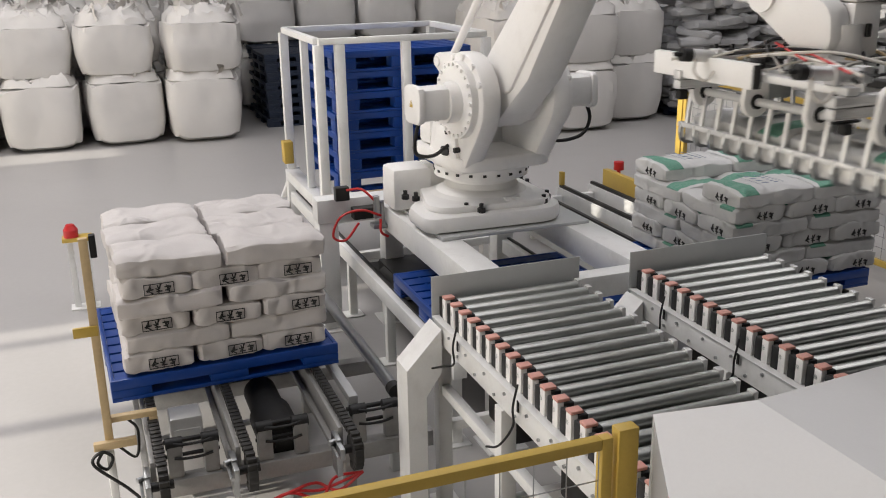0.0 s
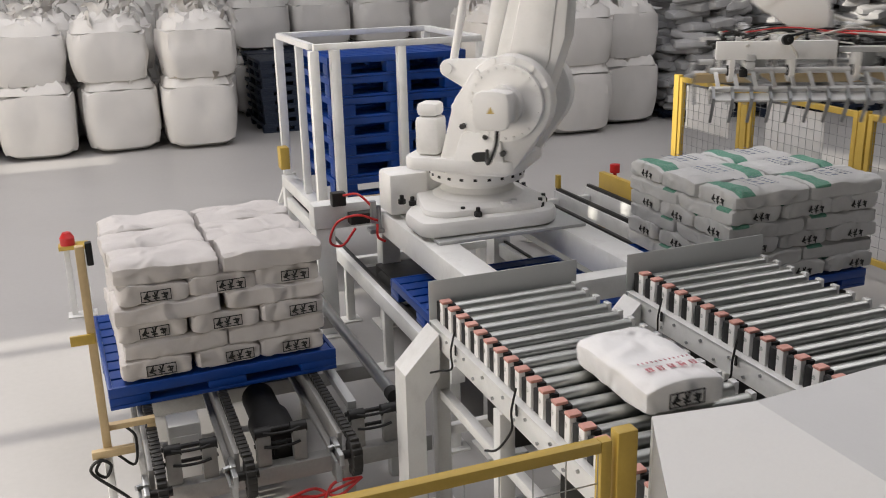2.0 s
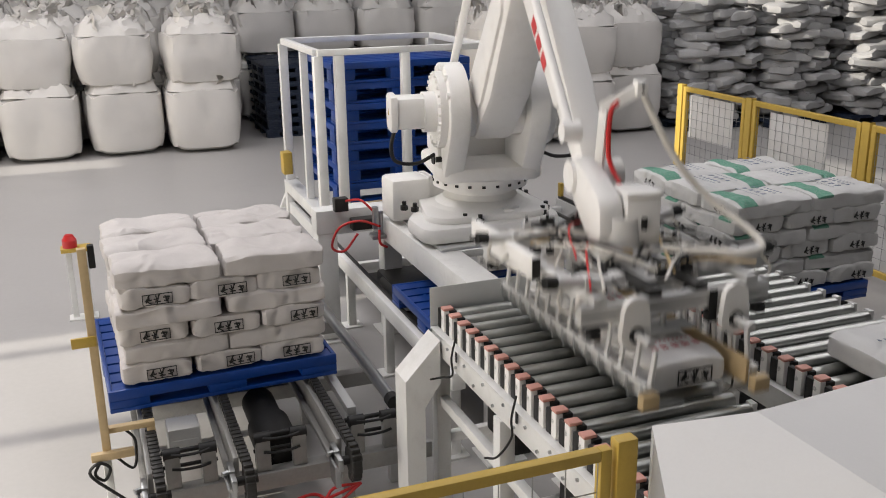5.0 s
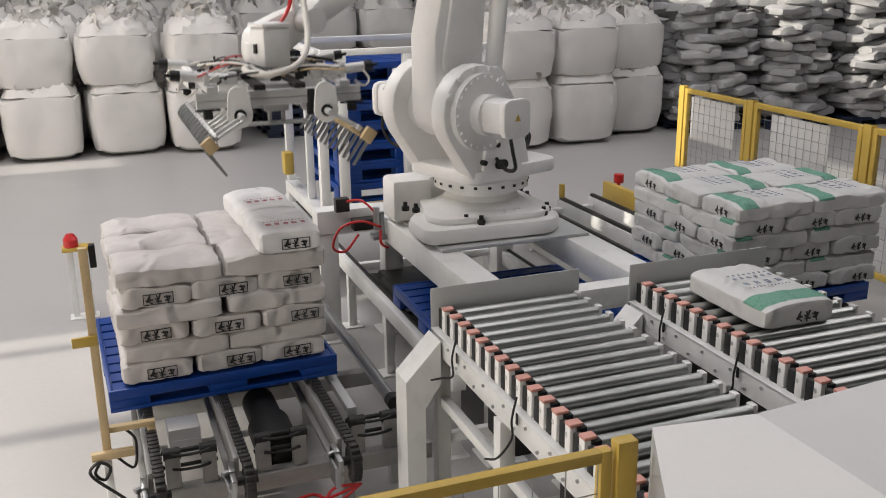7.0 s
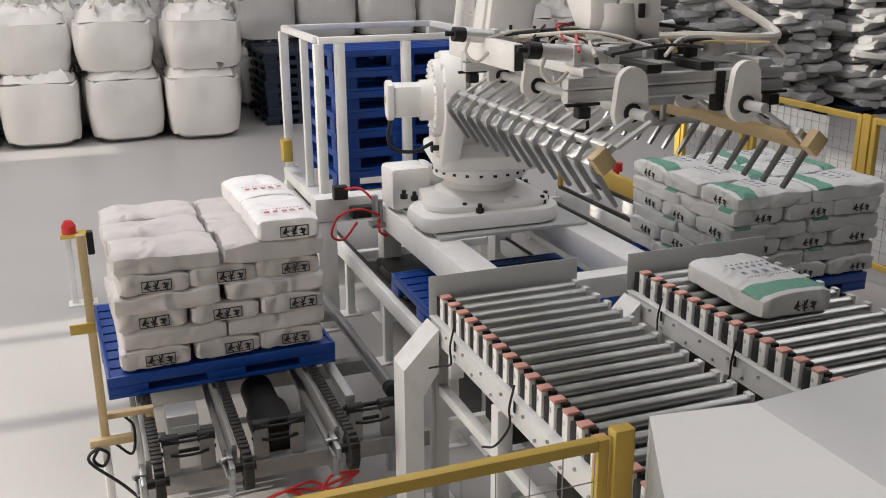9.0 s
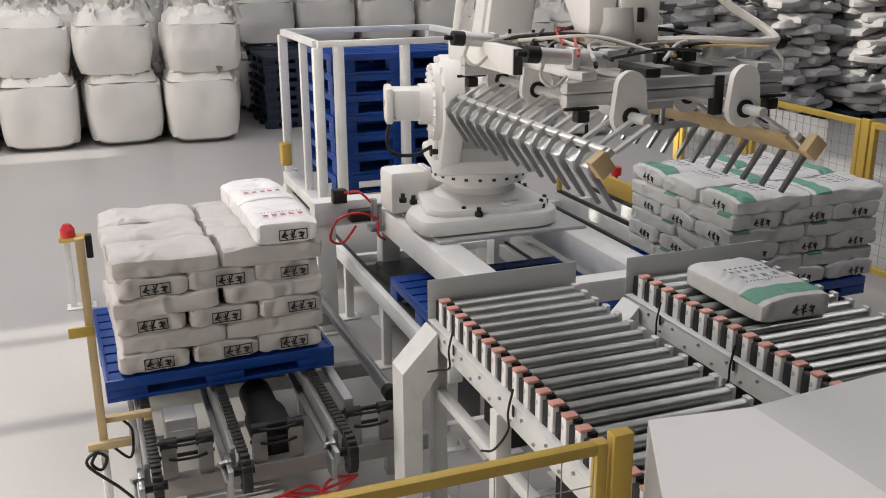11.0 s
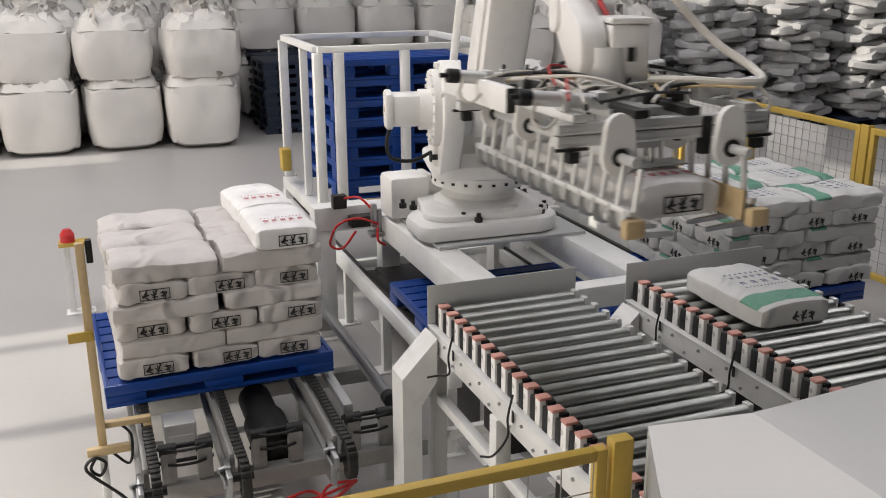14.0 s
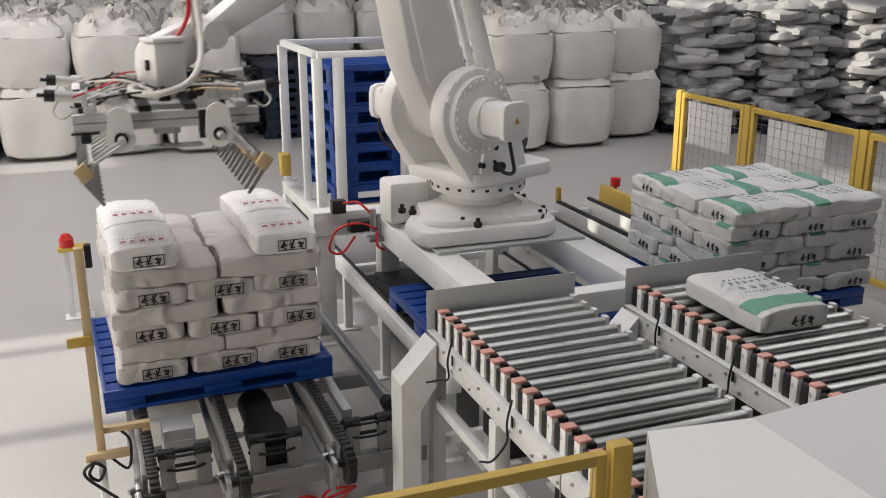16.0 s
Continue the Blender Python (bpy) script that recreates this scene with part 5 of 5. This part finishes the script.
far_rng = random.Random(21)
M_FARBAG = mat("far_white_bag", (0.42, 0.42, 0.42), 0.7, 0, 0.25, 4, 90, 0.3)
heap = bmesh.new()
FAR = [finish(pillow(0.42, 0.64, 0.145, 77 + i, 7.0, 5, 0.03, 0.025), "bag", M_FARBAG) for i in range(4)]
for sx in range(7):
    for sy in range(2):
        cx, cy = 9.6 + sx * 1.42, 8.6 + sy * 2.3 - 0.29 * sx
        pallet("dark blue pallet under far stacked bags", pose(cx - 0.6, cy - 0.57, 0), PALD, "far pallets")
        for n in range(17):
            for k, (x, y, turn) in enumerate(layer_poses(n % 2 == 0)):
                if sy and k % 3 == 0 and n < 6:
                    continue
                me = FAR[far_rng.randrange(4)]
                m = pose(cx - 0.6 + x + far_rng.uniform(-0.16, 0.16), cy - 0.57 + y + far_rng.uniform(-0.16, 0.16), 0.14 + n * 0.112, far_rng.uniform(-9, 9), far_rng.uniform(-9, 9), turn + far_rng.uniform(-30, 30))
                turned = me.copy()
                turned.transform(m)
                heap.from_mesh(turned)
                bpy.data.meshes.remove(turned)
tagged(part("far_bag_stacks", heap, M_FARBAG), "dusty white bags heaped in tall far stacks", "bags", kind="stuff")

# ---------------- what moves ----------------
# seconds, gripper centre x, y, flange height, turn of the gripper, opening of the claws (0 shut, 1 wide)
GRIP = (
    (0.0, 2.76, -1.78, 2.22, 2, 0), (0.2, 3.18, -1.43, 2.19, 15, 0), (0.35, 3.50, -1.07, 2.175, 34, 0), (0.5, 3.77, -0.73, 2.156, 53, 0), (0.65, 4.06, -0.16, 2.08, 70, 0), (0.8, 4.26, 0.34, 2.01, 80, 0),
    (1.0, 4.27, 0.47, 1.87, 88, 0), (1.1, 4.26, 0.48, 1.815, 89, 0), (1.3, 4.25, 0.48, 1.77, 90, 0.05), (1.5, 4.25, 0.48, 1.82, 90, 0.9), (1.65, 4.25, 0.48, 1.92, 90, 1), (1.8, 4.20, 0.40, 2.045, 87, 1),
    (1.95, 4.02, -0.20, 2.14, 69, 1), (2.1, 3.86, -0.66, 2.185, 48, 1), (2.3, 3.29, -1.33, 2.26, 20, 1), (2.5, 2.90, -1.57, 2.285, 2, 1), (2.6, 2.87, -1.59, 2.289, 0, 1), (3.5, 2.87, -1.59, 2.289, 0, 1), (3.7, 2.745, -1.64, 2.292, 0, 1), (3.85, 2.50, -1.62, 2.26, 0, 1),
    (4.0, 2.0, -1.62, 2.235, 0, 1), (4.1, 1.87, -1.64, 2.205, 0, 1), (4.2, 1.865, -1.64, 2.02, 0, 1), (4.3, 1.88, -1.62, 1.79, 0, 1), (4.4, 1.95, -1.55, 1.58, 0, 1), (4.5, 2.00, -1.49, 1.45, 0, 1), (4.6, 2.03, -1.48, 1.42, 0, 0.9), (4.75, 2.03, -1.48, 1.41, 0, 0.0), (4.95, 2.03, -1.48, 1.46, 0, 0),
    (5.2, 2.02, -1.42, 1.95, 0, 0), (5.5, 1.66, -1.05, 2.12, 0, 0), (5.8, 1.15, -0.20, 2.10, 0, 0), (6.05, 0.98, 0.38, 1.98, 0, 0), (6.3, 0.965, 0.49, 1.82, 0, 0),
    (6.5, 0.965, 0.50, 1.80, 0, 0.0), (6.7, 0.965, 0.50, 1.86, 0, 0.75), (6.85, 0.965, 0.49, 1.98, 0, 1), (7.0, 0.965, 0.44, 2.11, 0, 1), (7.2, 1.05, -0.05, 2.20, 0, 1),
    (7.4, 1.29, -0.83, 2.23, 0, 1), (7.6, 1.68, -1.40, 2.29, 0, 1), (7.85, 1.86, -1.65, 2.326, 0, 1), (12.75, 1.86, -1.65, 2.326, 0, 1), (12.9, 1.852, -1.64, 2.215, 0, 1), (13.0, 1.844, -1.64, 1.843, 0, 1), (13.1, 1.946, -1.55, 1.614, 0, 1), (13.2, 1.99, -1.49, 1.46, 0, 1),
    (13.3, 2.03, -1.48, 1.42, 0, 0.9), (13.5, 2.03, -1.48, 1.42, 0, 0.35), (13.6, 2.03, -1.48, 1.50, 0, 0), (13.8, 1.98, -1.56, 1.95, 0, 0), (14.0, 1.86, -1.60, 2.205, 0, 0),
    (14.2, 1.60, -1.30, 2.19, 0, 0), (14.4, 1.05, -0.72, 2.11, 0, 0), (14.6, 0.51, -0.16, 2.09, 0, 0), (14.7, 0.376, 0.05, 2.09, 0, 0), (14.9, 0.29, 0.33, 2.08, 0, 0), (15.0, 0.275, 0.40, 2.02, 0, 0),
    (15.2, 0.266, 0.47, 1.825, 0, 0), (15.34, 0.266, 0.47, 1.82, 0, 0.0), (15.5, 0.266, 0.47, 1.83, 0, 0.75), (15.6, 0.27, 0.46, 1.87, 0, 0.95), (15.8, 0.32, 0.36, 1.97, 0, 1), (16.0, 0.414, 0.20, 2.075, 0, 1),
)


def grip_at(t):
    """Smooth, without overshoot, between the rows of GRIP."""
    k = max(i for i in range(len(GRIP) - 1) if GRIP[i][0] <= t + 1e-9)
    a, b = GRIP[k], GRIP[k + 1]
    h = b[0] - a[0]
    u = min(max((t - a[0]) / h, 0), 1)
    out = []
    for j in range(1, 6):
        d = (b[j] - a[j]) / h
        def slope(i, d0, d1):
            return 0.0 if d0 * d1 <= 0 else 2 * d0 * d1 / (d0 + d1)
        p = GRIP[k - 1] if k else a
        n = GRIP[k + 2] if k + 2 < len(GRIP) else b
        dp = (a[j] - p[j]) / (a[0] - p[0]) if k else d
        dn = (n[j] - b[j]) / (n[0] - b[0]) if k + 2 < len(GRIP) else d
        m0, m1 = slope(0, dp, d), slope(1, d, dn)
        out.append(a[j] * (2 * u ** 3 - 3 * u ** 2 + 1) + h * m0 * (u ** 3 - 2 * u ** 2 + u) + b[j] * (3 * u ** 2 - 2 * u ** 3) + h * m1 * (u ** 3 - u ** 2))
    return out


def tilt(theta, x, z, yaw, y=0.0):
    """A pose in the turned upright plane of the arm: at (x, z), leaning by theta towards +x."""
    return Matrix.Rotation(yaw, 4, "Z") @ Matrix.Translation((x, y, z)) @ Matrix.Rotation(theta, 4, "Y")


def arm_poses(x, y, z):
    d = Vector((x, y, z)) - BASE
    yaw = math.atan2(d.y, d.x)
    r = math.hypot(d.x, d.y) - W0 - A0
    h = d.z + WD - H2
    dist = min(math.hypot(r, h), L1 + L2 - 0.002)
    up = math.atan2(h, r)
    lift = math.acos((L1 ** 2 + dist ** 2 - L2 ** 2) / (2 * L1 * dist))
    a1 = up + lift
    ex, ez = A0 + L1 * math.cos(a1), H2 + L1 * math.sin(a1)
    wx, wz = A0 + r, H2 + h
    a2 = math.atan2(wz - ez, wx - ex)
    lean = math.pi / 2 - a1
    crank = Vector((-0.30 * math.cos(a2), -0.30 * math.sin(a2)))
    return {
        "turret": Matrix.Rotation(yaw, 4, "Z"),
        "lower_arm": tilt(lean, A0, H2, yaw),
        "drive_crank": tilt(-a2, A0, H2, yaw, 0.15),
        "drive_rod": tilt(lean, A0 + crank.x, H2 + crank.y, yaw, 0.15),
        "parallel_rod": tilt(lean, A0 - 0.40, H2 + 0.19, yaw, -0.16),
        "link_triangle": tilt(0, ex, ez, yaw, -0.16),
        "forearm": tilt(-a2, ex, ez, yaw),
        "wrist_rod": tilt(-a2, ex + 0.03, ez + 0.20, yaw, -0.13),
        "wrist": tilt(0, wx, wz, yaw),
    }


HOLD = -0.345


def held(t, slot, pitch=0.272):
    """A bag in the gripper: slot -1 nearer, +1 farther along the gripper."""
    x, y, z, turn, _ = grip_at(t)
    return Matrix.Translation((x, y, z)) @ pose(0, 0, 0, 0, 0, turn) @ pose(0, slot * pitch, HOLD)


def motions():
    times = [round(0.1 * i, 1) for i in range(161)]
    rows = {k: [] for k in ("turret", "lower_arm", "drive_crank", "drive_rod", "parallel_rod", "link_triangle", "forearm", "wrist_rod", "wrist")}
    grip, right, left = [], [], []
    for t in times:
        x, y, z, turn, wide = grip_at(t)
        for k, m in arm_poses(x, y, z).items():
            rows[k].append((t, m))
        grip.append((t, Matrix.Translation((x, y, z)) @ pose(0, 0, 0, 0, 0, turn)))
        right.append((t, pose(0.215, 0, -0.125, 0, -52 * wide, 0)))
        left.append((t, pose(-0.215, 0, -0.125, 0, 0, 180) @ pose(0, 0, 0, 0, -52 * wide, 0)))
    for k, ob in (("turret", turret), ("lower_arm", lower_arm), ("drive_crank", drive_crank), ("drive_rod", drive_rod), ("parallel_rod", parallel_rod), ("link_triangle", link_triangle), ("forearm", forearm), ("wrist_rod", wrist_rod), ("wrist", wrist)):
        walk(ob, rows[k])
    walk(gripper, grip)
    walk(claw_right, right)
    walk(claw_left, left)
    top = LEFT @ pose(0, 0, 0.122 + 6 * BH + 0.004)
    # bags: conveyor stretch, ride in the gripper, resting place
    for ob, belt, slot, grab, drop, place in (
        (BAG_A, ((0.0, -3.60), (1.0, -2.75), (1.5, -2.32), (2.0, -1.88), (2.5, -1.47), (2.8, -1.215), (3.0, -1.20)), 1, 4.75, 6.5, (0.985, 0.81)),
        (BAG_B, ((0.0, -4.70), (1.5, -3.50), (2.5, -2.66), (3.0, -2.19), (3.3, -1.88), (3.5, -1.80), (3.9, -1.765)), -1, 4.75, 6.5, (0.985, 0.265)),
        (BAG_C, ((0.0, -5.60), (8.0, -5.60), (11.0, -2.75), (11.5, -2.30), (12.0, -1.83), (12.5, -1.37), (12.75, -1.215), (12.9, -1.20)), 1, 13.5, 15.46, (0.270, 0.81)),
        (BAG_D, ((0.0, -6.30), (8.0, -6.30), (11.0, -3.45), (12.0, -2.50), (12.5, -2.02), (12.75, -1.80), (12.9, -1.75)), -1, 13.5, 15.46, (0.270, 0.265)),
    ):
        path = []
        for t, y in belt:
            path.append((t, pose(1.935, y, 1.101)))
        path.append((grab - 0.15, pose(1.96, belt[-1][1], 1.101)))
        t = grab
        while t < drop + 0.001:
            path.append((t, held(t, slot)))
            t = round(t + 0.1, 3)
        rest = top @ pose(place[0], place[1], 0, 0, 0, 1.5 * slot)
        path.append((drop + 0.22, rest))
        path.append((16.0, rest))
        walk(ob, path)
    # bags set down on the striped stack
    topr = RIGHT @ pose(0, 0, 0.122 + 5 * BH + 0.003)
    for ob, slot, x in ((BAG_R, -1, 0.977), (BAG_S, 1, 0.381)):
        path = [(t, held(t, slot, 0.299)) for t in times if t <= 1.35]
        rest = topr @ pose(x, 0.604, 0, 0, 0, 90)
        path += [(1.6, rest), (16.0, rest)]
        walk(ob, path)
    walk(BAG_E, [(0.0, pose(2.985, -4.2, 1.101)), (3.6, pose(2.985, -4.0, 1.101)), (4.4, pose(2.985, -2.9, 1.101)), (5.9, pose(2.985, -1.45, 1.101)), (6.2, pose(2.94, -1.26, 1.101)), (16.0, pose(2.94, -1.26, 1.101))])


BAG_A = bag("white woven bag carried from the conveyor to the stack", pose(1.935, -3.6, 1.10), 0, False, "bags in transit", True, True, True)
BAG_B = bag("white woven bag carried from the conveyor to the stack", pose(1.935, -4.7, 1.10), 1, False, "bags in transit", True, True, True)
BAG_C = bag("white woven bag carried from the conveyor to the stack", pose(1.935, -5.6, 1.10), 2, False, "bags in transit", True, True, True)
BAG_D = bag("white woven bag carried from the conveyor to the stack", pose(1.935, -6.3, 1.10), 3, False, "bags in transit", True, True, True)
BAG_E = bag("white bag with a green band and blue print on the rollers", pose(2.985, -4.2, 1.10), 4, True, "bags in transit", True, True, True)
BAG_R = bag("white green-striped bag lowered onto the stack by the gripper", pose(4, 0.4, 1.6), 1, True, "bags in transit", True, True, True)
BAG_S = bag("white green-striped bag lowered onto the stack by the gripper", pose(4, 0.4, 1.6), 3, True, "bags in transit", True, True, True)
motions()
